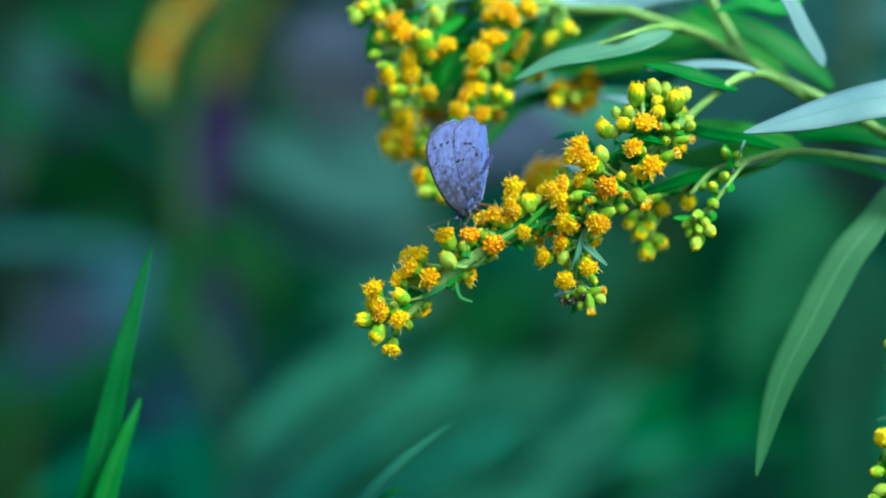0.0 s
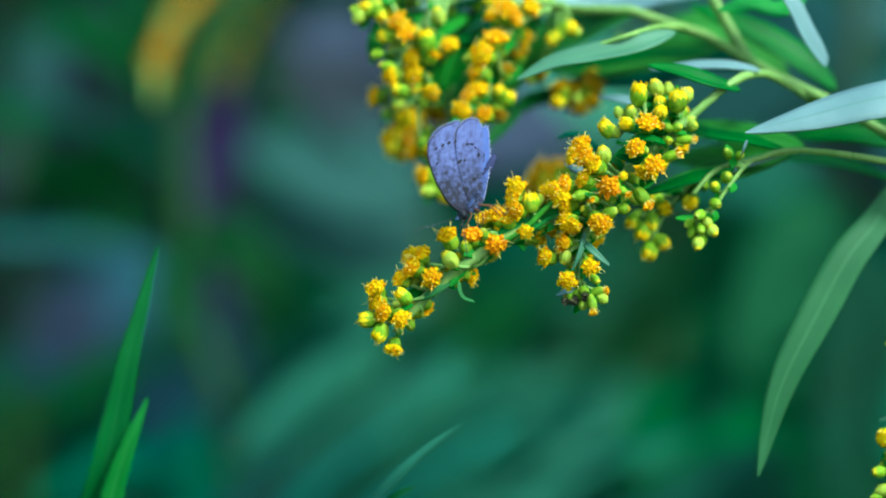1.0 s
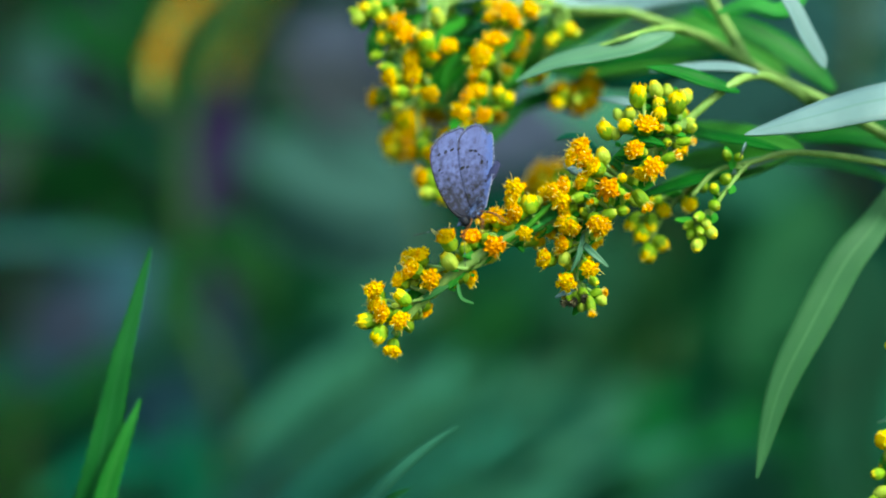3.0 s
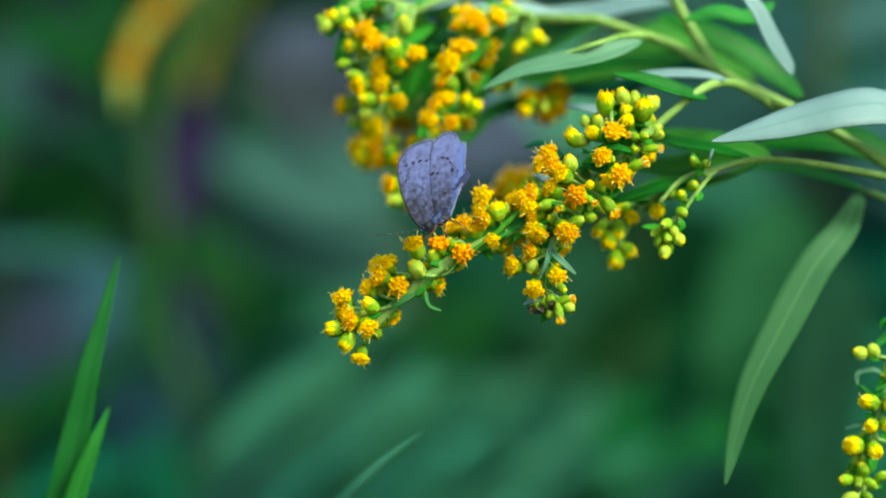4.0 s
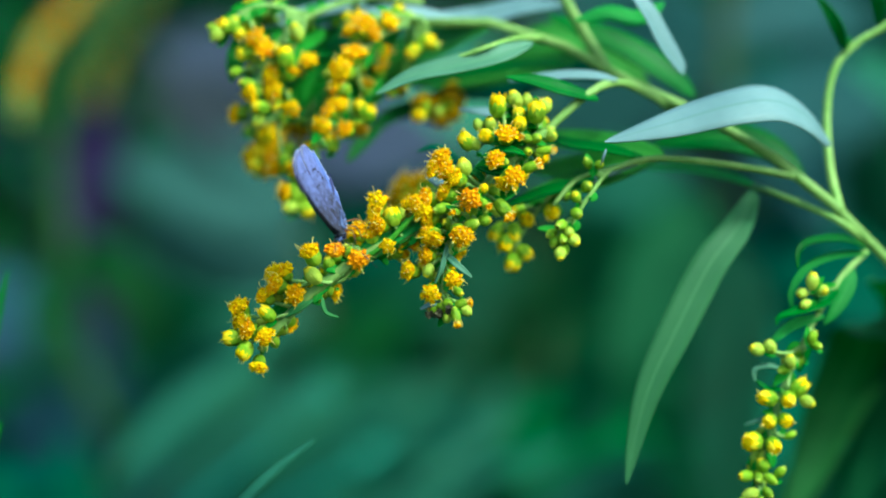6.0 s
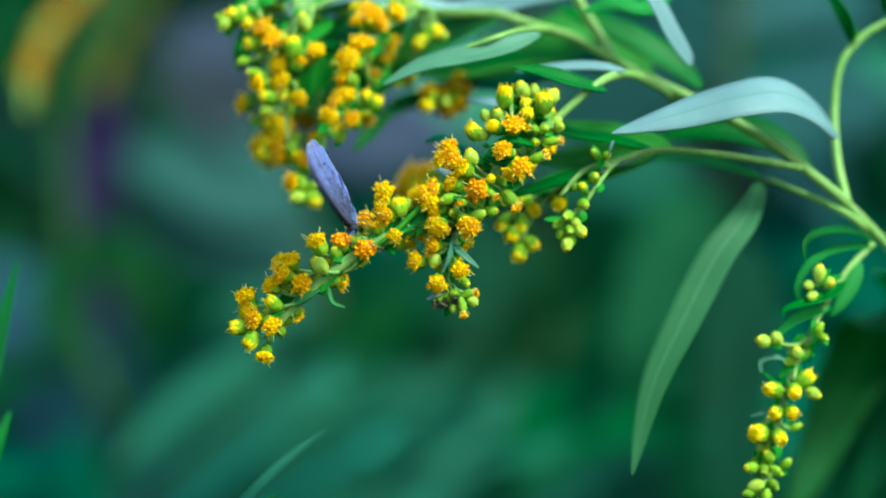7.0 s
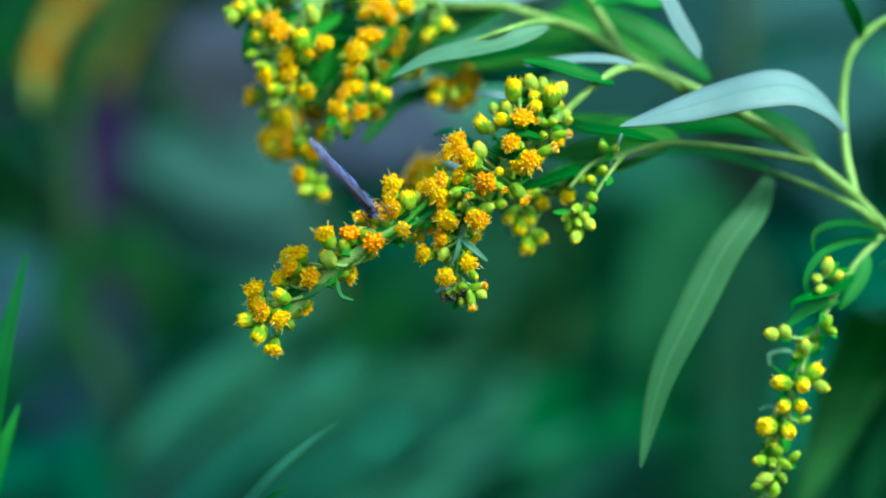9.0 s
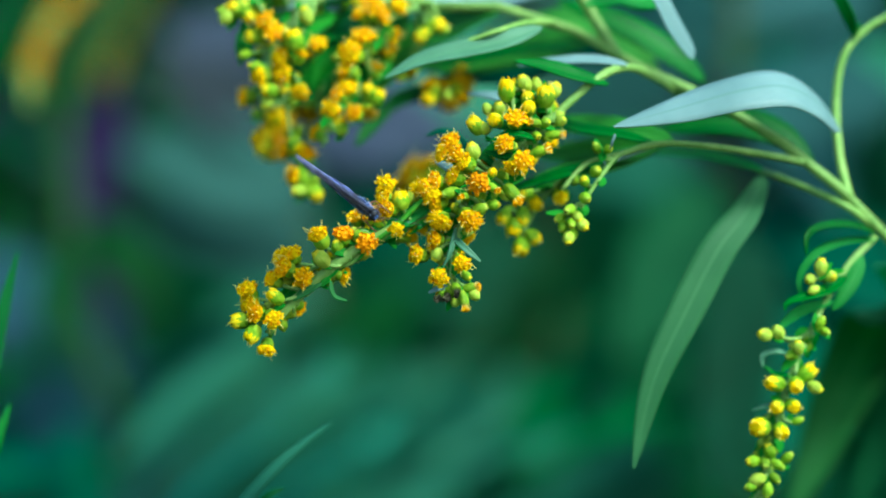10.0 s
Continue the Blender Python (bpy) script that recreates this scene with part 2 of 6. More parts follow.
def blade(g, pts, width, face, n=26, fold=0.22, teeth=0.0, twist=0.0, peak=0.42, thick=0.00022, wave=0.0, mat=0):
    """A lance-shaped leaf from its base to its tip; face: the way that its upper side looks."""
    c = spline(pts, n)
    cols = (-1.0, -0.62, -0.2, 0.0, 0.2, 0.62, 1.0)
    m = len(cols)
    top, low, uvs = [], [], []
    face = Vector(face).normalized()
    p_a = peak / (1 - peak)
    for i, p in enumerate(c):
        s = i / n
        d = (c[min(i + 1, n)] - c[max(i - 1, 0)]).normalized()
        side = d.cross(face).normalized()
        nor = side.cross(d).normalized()
        a = twist * (s - 0.5)
        side, nor = side * math.cos(a) + nor * math.sin(a), nor * math.cos(a) - side * math.sin(a)
        w = ((s ** p_a) * (1 - s)) / ((peak ** p_a) * (1 - peak))
        w = width * 0.5 * max(w, 0.0) ** 0.85 + 0.00012
        for u in cols:
            e = w * u
            if abs(u) == 1.0 and teeth:
                e *= 1 + teeth * (1 if i % 2 else -1)
            h = fold * w * abs(u) ** 1.3 + wave * w * math.sin(s * 17 + u * 2) * abs(u)
            q = p + side * e + nor * h
            top.append(q + nor * thick * 0.5)
            low.append(q - nor * thick * 0.5)
            uvs.append((0.5 + 0.5 * u, s))
    k = len(top)
    faces = []
    for i in range(n):
        for j in range(m - 1):
            a, b = i * m + j, i * m + j + 1
            faces.append((a, b, b + m, a + m))
            faces.append((k + a + m, k + b + m, k + b, k + a))
        for a in (i * m, i * m + m - 1):
            f = (a, a + m, k + a + m, k + a)
            faces.append(f if a == i * m else f[::-1])
    g.add(top + low, faces, mat, uvs + uvs)
    return c


def thing(name, base, label, category, group="", kind=""):
    e = new(name)
    e.empty_display_size = 0.01
    e.location = base
    return tagged(e, label, category, group, kind)


def part(name, g, materials, parent, label=""):
    """One mesh object under a thing (corners in world places) or under a part (corners in the part's space)."""
    me = g if isinstance(g, bpy.types.Mesh) else g.mesh(name, materials)
    ob = new(name, me)
    ob.parent = parent
    if parent.type == "EMPTY":
        ob.matrix_parent_inverse = Matrix.Translation(-parent.location)
    if label:
        ob["label"] = label
    return ob


# ------------------------------------------------------------------ flower heads of the goldenrod (axis +z, base at 0)
def turned(g, profile, sides, mat=0, wob=0.0):
    verts, faces = [], []
    for i, (r, z) in enumerate(profile):
        for k in range(sides):
            a = 2 * math.pi * k / sides
            rr = r * (1 + wob * math.sin(3 * a + i))
            verts.append((rr * math.cos(a), rr * math.sin(a), z))
    for i in range(len(profile) - 1):
        for k in range(sides):
            a, b = i * sides + k, i * sides + (k + 1) % sides
            faces.append((a, b, b + sides, a + sides))
    faces.append(tuple(range(sides))[::-1])
    faces.append(tuple((len(profile) - 1) * sides + k for k in range(sides)))
    g.add(verts, faces, mat)


def scale_leaf(g, ang, path, width, mat=0, thick=0.00009):
    """A pointed strip that stands round the axis at the angle ang; path: (radius, height) pairs."""
    ca, sa = math.cos(ang), math.sin(ang)
    n = len(path)
    verts, faces = [], []
    for i, (r, z) in enumerate(path):
        s = i / (n - 1)
        w = width * (0.55 + 0.9 * s) * (1 - s ** 3) * 0.5 + 0.00004
        for off, back in ((-w, -thick * 0.6), (0, thick * 0.4), (w, -thick * 0.6)):
            rr = r + back
            verts.append((rr * ca - off * sa, rr * sa + off * ca, z))
    for i in range(n - 1):
        for k in range(2):
            a = i * 3 + k
            faces.append((a, a + 1, a + 4, a + 3))
    g.add(verts, faces, mat)


def involucre(rnd, length, girth, pale, shut):
    """The green cup of scales; shut: a bud whose scales still close over the top."""
    g = Geo()
    prof = [(0.00022, 0), (girth * 0.68, length * 0.14), (girth * 0.96, length * 0.38), (girth, length * 0.6)]
    prof += [(girth * 0.82, length * 0.84), (girth * 0.5, length * 1.0)] if shut else [(girth * 0.92, length * 0.86)]
    turned(g, prof, 10)
    for row, (z0, z1, cnt) in enumerate(((0.02, 0.5, 5), (0.2, 0.75, 7), (0.4, 0.98, 8))):
        for k in range(cnt):
            ang = 2 * math.pi * (k + 0.5 * row) / cnt + rnd.uniform(-0.12, 0.12)
            zz = [z0 + (z1 - z0) * q / 3 for q in range(4)]
            path = []
            for q, z in enumerate(zz):
                r = girth * (1 - (abs(z - 0.55) / (0.62 if shut else 0.75)) ** 2.2) + 0.00001
                path.append((max(r, 0.0002) + 0.00002 * q, z * length))
            scale_leaf(g, ang, path, girth * 1.25)
    return g.mesh("flower_head", [BRACT_PALE if pale else BRACT])


def disc_floret(g, at, way, size, rnd, mat):
    """A little tube that opens into five short lobes."""
    q = way.to_track_quat("Z", "Y")
    verts, faces = [], []
    for r, z in ((0.16, 0), (0.19, 0.5), (0.30, 0.88)):
        for k in range(5):
            a = 2 * math.pi * k / 5
            verts.append(at + q @ Vector((r * math.cos(a), r * math.sin(a), z)) * size)
    for i in range(2):
        for k in range(5):
            a, b = i * 5 + k, i * 5 + (k + 1) % 5
            faces.append((a, b, b + 5, a + 5))
    for k in range(5):
        a = 2 * math.pi * (k + 0.5) / 5
        verts.append(at + q @ Vector((0.34 * math.cos(a), 0.34 * math.sin(a), 1.02 + rnd.uniform(-0.08, 0.1))) * size)
        faces.append((10 + k, 10 + (k + 1) % 5, 15 + k))
    c = len(verts)
    verts.append(at + q @ Vector((0, 0, 0.8)) * size)
    for k in range(5):
        faces.append((10 + (k + 1) % 5, 10 + k, c))
    g.add(verts, faces, mat)


def thread(g, a, way, length, rnd, mat):
    """A pale curved style that stands out of a floret."""
    bend = Vector((rnd.uniform(-1, 1), rnd.uniform(-1, 1), rnd.uniform(-0.2, 0.5))) * length * 0.35
    tube(g, [a, a + way * length * 0.6, a + way * length + bend], 0.000062, 0.000045, 4, mat)


def open_florets(rnd, length, girth, deep):
    """A dense dome of florets with a few short rays and pale threads."""
    g = Geo()
    main, other = (1, 0) if deep else (0, 1)
    turned(g, [(girth * 0.9, length * 0.6), (girth * 1.16, length * 0.84), (girth * 1.12, length * 1.1), (girth * 0.74, length * 1.3), (girth * 0.1, length * 1.36)], 10, main, 0.06)
    count = rnd.randint(21, 25)
    for k in range(count):
        ang = 2.4 * k + rnd.uniform(-0.3, 0.3)
        f = math.sqrt((k + 0.3) / count)
        lean = 0.75 * f
        way = Vector((math.cos(ang) * lean, math.sin(ang) * lean, 1)).normalized()
        at = Vector((math.cos(ang) * f * girth * 1.0, math.sin(ang) * f * girth * 1.0, length * (1.0 - 0.28 * f * f)))
        size = 0.00105 * rnd.uniform(0.85, 1.2)
        disc_floret(g, at, way, size, rnd, main if rnd.random() < 0.7 else other)
        if rnd.random() < 0.36:
            thread(g, at + way * size * 0.8, (way + Vector((math.cos(ang), math.sin(ang), 0)) * rnd.uniform(0, 0.5)).normalized(), rnd.uniform(0.0005, 0.0011), rnd, 2)
    for k in range(rnd.randint(5, 8)):
        ang = rnd.uniform(0, 6.28)
        out = rnd.uniform(0.1, 0.8)
        ln = rnd.uniform(0.0006, 0.0011)
        path = [(girth * 0.95 + ln * out * s * s, length * 0.74 + ln * s * (1.2 - 0.6 * out * s)) for s in (0, 0.35, 0.7, 1)]
        scale_leaf(g, ang, path, 0.00055 * rnd.uniform(0.75, 1.15), 0)
    return g.mesh("flower_disc", [PETAL, PETAL_DEEP, STYLE])


def closed_florets(rnd, length, girth):
    """Rays still folded together over the cup."""
    g = Geo()
    turned(g, [(girth * 0.9, length * 0.5), (girth * 0.96, length * 0.75), (girth * 0.8, length * 1.0), (girth * 0.5, length * 1.1), (girth * 0.1, length * 1.08)], 10, 1, 0.05)
    for k in range(9):
        ang = 2 * math.pi * k / 9 + rnd.uniform(-0.15, 0.15)
        tip = rnd.uniform(1.06, 1.28)
        path = [(girth * 1.0, length * 0.5), (girth * rnd.uniform(1.0, 1.08), length * 0.78), (girth * rnd.uniform(0.84, 0.96), length * 1.0), (girth * rnd.uniform(0.4, 0.8), length * tip)]
        scale_leaf(g, ang, path, girth * 0.56, 0 if k % 4 else 1)
    for k in range(rnd.randint(0, 3)):
        ang = rnd.uniform(0, 6.28)
        thread(g, Vector((math.cos(ang) * girth * 0.5, math.sin(ang) * girth * 0.5, length * 1.12)), Vector((math.cos(ang) * 0.5, math.sin(ang) * 0.5, 1)).normalized(), 0.0006, rnd, 2)
    return g.mesh("flower_disc", [PETAL_LEMON, PETAL, STYLE])


def bud_tip(rnd, length, girth):
    """The narrow mouth of a bud: a ring of small teeth round a pit."""
    g = Geo()
    for k in range(8):
        ang = 2 * math.pi * k / 8 + rnd.uniform(-0.15, 0.15)
        up = rnd.uniform(1.04, 1.14)
        scale_leaf(g, ang, [(girth * 0.8, length * 0.84), (girth * 0.66, length * 0.95), (girth * 0.52, length * 1.03), (girth * rnd.uniform(0.3, 0.5), length * up)], girth * 0.5, 0)
    turned(g, [(girth * 0.5, length * 0.96), (girth * 0.36, length * 1.04), (girth * 0.1, length * 0.98)], 8, 1, 0.08)
    return g.mesh("flower_disc", [rnd.choice((BRACT_PALE, BUD_RIM)), rnd.choice((BUD_RIM, BUD_RIM, PIT))])


def spent_threads(rnd, length, girth, dark):
    g = Geo()
    for k in range(26):
        ang = rnd.uniform(0, 6.28)
        lean = rnd.uniform(0.05, 0.55)
        way = Vector((math.cos(ang) * lean, math.sin(ang) * lean, 1)).normalized()
        a = Vector((way.x * girth * 0.5, way.y * girth * 0.5, length * 0.5))
        tube(g, [a, a + way * length * 0.4, a + way * length * rnd.uniform(0.65, 0.85)], 0.00008, 0.00004, 3, 0)
    for k in range(4):
        way = Vector((rnd.uniform(-0.5, 0.5), rnd.uniform(-0.5, 0.5), 1)).normalized()
        disc_floret(g, Vector((0, 0, length * 0.7)) + way * 0.0004, way, 0.0015, rnd, 1)
    return g.mesh("flower_disc", [DRY if dark else STYLE, DRY if dark else PETAL_DEEP])


HEADS = {}
rnd = random.Random(5)
for variant in range(5):
    for kind in "OHBPSD":
        length = {"O": 0.0020, "H": 0.0024, "B": 0.0024, "P": 0.0025, "S": 0.0031, "D": 0.0024}[kind] * rnd.uniform(0.93, 1.07)
        girth = {"O": 0.00108, "H": 0.00106, "B": 0.00086, "P": 0.00094, "S": 0.00088, "D": 0.00090}[kind] * rnd.uniform(0.93, 1.07)
        cup = involucre(rnd, length, girth, kind == "P", kind in "BP")
        if kind == "O":
            top = open_florets(rnd, length, girth, variant in (1, 3))
        elif kind == "H":
            top = closed_florets(rnd, length, girth)
        elif kind in "BP":
            top = bud_tip(rnd, length, girth)
        else:
            top = spent_threads(rnd, length, girth, kind == "D")
        HEADS.setdefault(kind, []).append((cup, top))


def recoloured(pair, top_material, cup_material=None):
    """The same head in a deeper colour: of one nearly over, or with shade put in."""
    cup, top = pair[0].copy(), pair[1].copy()
    top.materials[0] = top.materials[1] = top_material
    if cup_material:
        cup.materials[0] = cup_material
        top.materials[2] = cup_material
    return cup, top


HEADS["E"] = [recoloured(p, PETAL_AGED) for p in HEADS["O"][:3]]
# F and G hold the shade of back and far heads in their colour.
HEADS["F"] = [recoloured(p, PETAL_SHADED) for p in HEADS["O"][:3]]
HEADS["G"] = [recoloured(p, PETAL_FAR_SHADED, PETAL_FAR_SHADED) for p in HEADS["O"][:3]]


def flower_head(plant, at, way, kind, size, rnd):
    """A flower head whose middle stands at `at` and that looks along `way`. Returns its base."""
    cup, top = rnd.choice(HEADS[kind])
    q = way.to_track_quat("Z", "Y") @ Euler((0, 0, rnd.uniform(0, 6.28))).to_quaternion()
    base = at - way * 0.0019 * size
    ob = new("flower_head", cup)
    ob.parent = plant
    ob.matrix_parent_inverse = Matrix.Translation(-plant.location)
    ob.matrix_basis = Matrix.LocRotScale(base, q, (size, size, size * rnd.uniform(0.92, 1.1)))
    tip = new("flower_disc", top)
    tip.parent = ob
    return base


def raceme(plant, axis, r0, r1, heads, seed, filler=0, spread=3.0, back=2.0, fill_kinds="OHB", size=1.0, fill_from=0.15, bracts=0, grow=1.0):
    """A flowering twig. axis: places in mm from its foot to its tip; heads: (x, y, z, kind, heading, size) with the heading in
    degrees in the x-z plane; a small letter turns the head towards -y. Small green leaves stand under many heads."""
    rnd = random.Random(seed)
    g = Geo()
    c = spline([mm(p) for p in axis], 48)
    tube(g, c, r0, r1, 8, 0, 0.06)
    spots = []
    for x, y, z, kind, heading, *own in heads:
        a = radians(heading + rnd.uniform(-8, 8))
        lean = radians(rnd.uniform(48, 68) if kind.islower() else rnd.uniform(10, 36) if kind in "OEF" else rnd.uniform(2, 30))
        way = Vector((math.cos(a) * math.cos(lean), -math.sin(lean), math.sin(a) * math.cos(lean)))
        spots.append((mm((x, y, z)), way, kind.upper(), (own[0] if own else 1.0) * rnd.uniform(0.95, 1.08) * (grow if kind in "OoEeHh" else 0.88)))
    for k in range(filler):
        i = rnd.uniform(fill_from, 0.97) * 48
        p = c[int(i)]
        ang = rnd.uniform(0, 6.28)
        off = Vector((math.cos(ang), 0, math.sin(ang))) * rnd.uniform(0.3, 1.0) * spread * 0.001
        off.y = rnd.uniform(0.3, 1.2) * back * 0.001
        way = (off.normalized() + Vector((rnd.uniform(-0.4, 0.4), -0.5, 0.3))).normalized()
        spots.append((p + off, way, rnd.choice(fill_kinds), size * rnd.uniform(0.85, 1.05)))
    for p, way, kind, s in spots:
        base = flower_head(plant, p, way, kind, s, rnd)
        j = min(range(len(c)), key=lambda q: (c[q] - base).length)
        root = c[max(j - rnd.randint(1, 3), 0)]
        midway = base.lerp(root, 0.5) - way * 0.0006
        tube(g, spline([root, midway, base + way * 0.0002], 5), 0.00038, 0.00028, 5, 0)
        if rnd.random() < 0.75:
            turn = Vector((rnd.uniform(-1, 1), rnd.uniform(0.0, 0.9), rnd.uniform(-1, 1))).normalized()
            tip = base + way * 0.0009 + turn * rnd.uniform(0.0012, 0.0024)
            blade(g, [base - way * 0.0005, base + turn * 0.0007, tip], rnd.uniform(0.0007, 0.0012), (0.1, -0.8, 0.6), 6, mat=1)
    for k in range(bracts):
        i = int(rnd.uniform(max(fill_from, 0.05), 0.95) * 48)
        d = (c[min(i + 2, 48)] - c[i]).normalized()
        turn = Vector((rnd.uniform(-1, 1), rnd.uniform(-0.3, 0.9), rnd.uniform(-1, 0.8))).normalized()
        ln = rnd.uniform(0.002, 0.0042)
        blade(g, [c[i], c[i] + (d * 0.4 + turn * 0.6) * ln * 0.5, c[i] + (d * 0.6 + turn * 0.5) * ln], rnd.uniform(0.0008, 0.0015), (0.1, -0.8, 0.6), 8, mat=1)
    return part("branch", g, [STEM, LEAF_BRACT], plant)


def leaf(plant, pts, width, face, material, **kw):
    g = Geo()
    blade(g, [mm(p) for p in pts], width * 0.001, face, **kw)
    return part("leaf", g, [material], plant)


def stalk(plant, pts, r0, r1, material=None, name="branch", n=40, sides=10):
    g = Geo()
    tube(g, spline([mm(p) for p in pts], n), r0 * 0.001, r1 * 0.001, sides, 0, 0.04)
    return part(name, g, [material or STEM], plant)


# ------------------------------------------------------------------ ground
def soil_material():
    m, t, b, out = shader("soil_and_litter")
    n = noise_tex(t, 14, 8)
    f = noise_tex(t, 120, 5)
    c = ramp(t, n, ((0.3, (0.012, 0.010, 0.008)), (0.5, (0.030, 0.026, 0.018)), (0.7, (0.018, 0.045, 0.012))))
    c = mix(t, calc(t, "MULTIPLY", f, 0.5), c, (0.035, 0.045, 0.02))
    t.links.new(c, b.inputs["Base Color"])
    b.inputs["Roughness"].default_value = 0.9
    bumped(t, b, f, 0.6, 0.01)
    return m


def ground_sheet():
    g = Geo()
    xs = [-300, -60, -15] + [-4 + 0.25 * i for i in range(33)] + [15, 60, 300]
    verts = []
    for y in xs:
        for x in xs:
            near = abs(x) < 4.1 and abs(y) < 4.1
            verts.append((x, y + 1.0, 0.03 * noise.noise((x * 1.3, y * 1.3, 0)) if near else 0.0))
    n = len(xs)
    faces = [(j * n + i, j * n + i + 1, (j + 1) * n + i + 1, (j + 1) * n + i) for j in range(n - 1) for i in range(n - 1)]
    g.add(verts, faces)
    ob = new("ground", g.mesh("ground", [soil_material()]))
    tagged(ob, "dark soil with leaf litter between the plants", "ground", kind="structure")


ground_sheet()


# ------------------------------------------------------------------ the flowering goldenrod with the butterfly on it
FOOT = Vector((0.19, 0.045, 0.0))
rod = thing("goldenrod", FOOT, "arching goldenrod with yellow flower heads and narrow green leaves", "wildflower")
stalk(rod, [(190, 45, -12), (186, 42, 300), (180, 30, 650), (150, 20, 880), (99.57, 18.00, 986.13), (88.11, 14.00, 999.48), (81.02, 12.00, 1006.98), (72.95, 10.00, 1013.54), (64.90, 13.00, 1019.44), (57.56, 16.00, 1023.66),
            (49.57, 18.00, 1027.75), (43.68, 20.00, 1031.84), (37.64, 21.00, 1034.56), (30.68, 22.00, 1036.94), (24.51, 22.00, 1037.65), (16.84, 22.00, 1037.47)], 2.0, 0.75, name="stem", n=90)
stalk(rod, [(74.48, 10.00, 1011.71), (68.27, 8.00, 1012.87), (59.41, 6.00, 1014.23), (51.61, 5.00, 1014.68), (46.35, 4.00, 1013.29), (40.88, 4.00, 1011.86), (37.00, 3.00, 1008.05)], 0.62, 0.35)
stalk(rod, [(86.13, 14.00, 1001.44), (80.98, 12.00, 1005.07), (73.07, 16.00, 1009.14), (69.71, 22.00, 1010.97), (65.77, 28.00, 1012.94)], 0.7, 0.2)
leaf(rod, [(69.48, 18.00, 1010.76), (65.28, 22.00, 1012.47), (60.24, 24.00, 1013.70), (52.44, 26.00, 1014.28)], 2.6, (0, -0.5, 0.8), LEAF_LIGHT)
stalk(rod, [(81.87, 12.00, 1006.09), (80.84, 14.00, 1012.85), (80.89, 16.00, 1021.24), (82.26, 16.00, 1028.21), (85.87, 16.00, 1032.35), (90.34, 16.00, 1034.90), (95.73, 16.00, 1039.37)], 0.75, 0.5)
stalk(rod, [(47.07, 19.00, 1029.40), (44.21, 20.00, 1034.73), (41.31, 20.00, 1040.00), (39.12, 20.00, 1045.70)], 1.0, 0.8)
stalk(rod, [(37.37, 20.00, 1034.47), (32.90, 14.00, 1033.94), (28.49, 7.00, 1032.30), (23.83, 7.00, 1030.78), (18.36, 8.00, 1029.42)], 0.5, 0.3)

# lower arching spray, its tip towards the ground
raceme(rod, [(57.10, 17.00, 1022.72), (52.91, 15.00, 1025.20), (48.07, 11.00, 1026.65), (42.79, 6.00, 1024.61), (35.41, 4.00, 1018.42), (27.35, 3.00, 1011.83), (19.75, 2.00, 1006.61), (12.18, 1.00, 1002.75), (5.49, 0.00, 999.08), (-0.33, 0.00, 994.67), (-5.16, 0.00, 990.10), (-6.99, 0.00, 987.60)],
       0.0007, 0.0006, [
        (-11.4, 0.0, 989.6, "H", 185, 1.05), (-9.5, -1.0, 987.2, "H", 240, 1.1), (-7.3, 0.0, 985.5, "O", 265, 0.85), (-6.2, -2.0, 989.9, "o", 300),
        (-8.6, -1.0, 990.8, "O", 170), (-9.8, 0.0, 994.0, "O", 125, 0.95), (-9.9, 0.0, 992.4, "O", 165), (-6.1, -2.0, 993.3, "H", 150, 1.05),
        (-6.2, 0.0, 995.6, "O", 150), (-4.4, -1.0, 997.3, "O", 150), (-3.3, 0.0, 999.2, "O", 110), (-4.7, 1.0, 998.9, "O", 140),
        (-1.8, -2.0, 995.9, "o", 300, 0.95), (0.7, -2.0, 998.8, "P", 130, 1.25), (0.8, 0.0, 1001.7, "O", 120, 1.05), (-7.1, 1.0, 991.6, "P", 200, 0.9),
        (-4.6, 1.0, 995.1, "P", 200, 0.9),], 11, 24, 2.1, 2.0, "HBPOO", 0.88, 0.6, 16, 0.93)
raceme(rod, [(12.18, 1.00, 1002.75), (5.49, 0.00, 999.25), (-0.33, 0.00, 994.84), (-5.16, 0.00, 990.26), (-6.82, 0.00, 987.77)], 0.0010, 0.0006, [
        (4.4, 0.5, 1002.0, "E", 90, 1.1), (7.6, -1.0, 1000.8, "e", 320, 1.1), (3.3, 0.0, 1000.7, "B", 100, 1.1), (5.9, 1.0, 1002.7, "B", 90),
        (7.9, 1.0, 1005.0, "O", 120, 0.95), (9.6, 1.0, 1004.5, "O", 100, 0.95), (6.2, 2.0, 1004.5, "O", 110, 0.9), (12.0, -3.0, 1002.6, "o", 250, 0.72),
        (12.8, 1.0, 1006.8, "B", 90), (13.1, 2.0, 1005.3, "B", 60), (6.2, 0.0, 1001.2, "B", 250, 0.9),],
       18, 20, 2.0, 2.2, "BHPO", 0.88, 0.1, 10, 0.93)
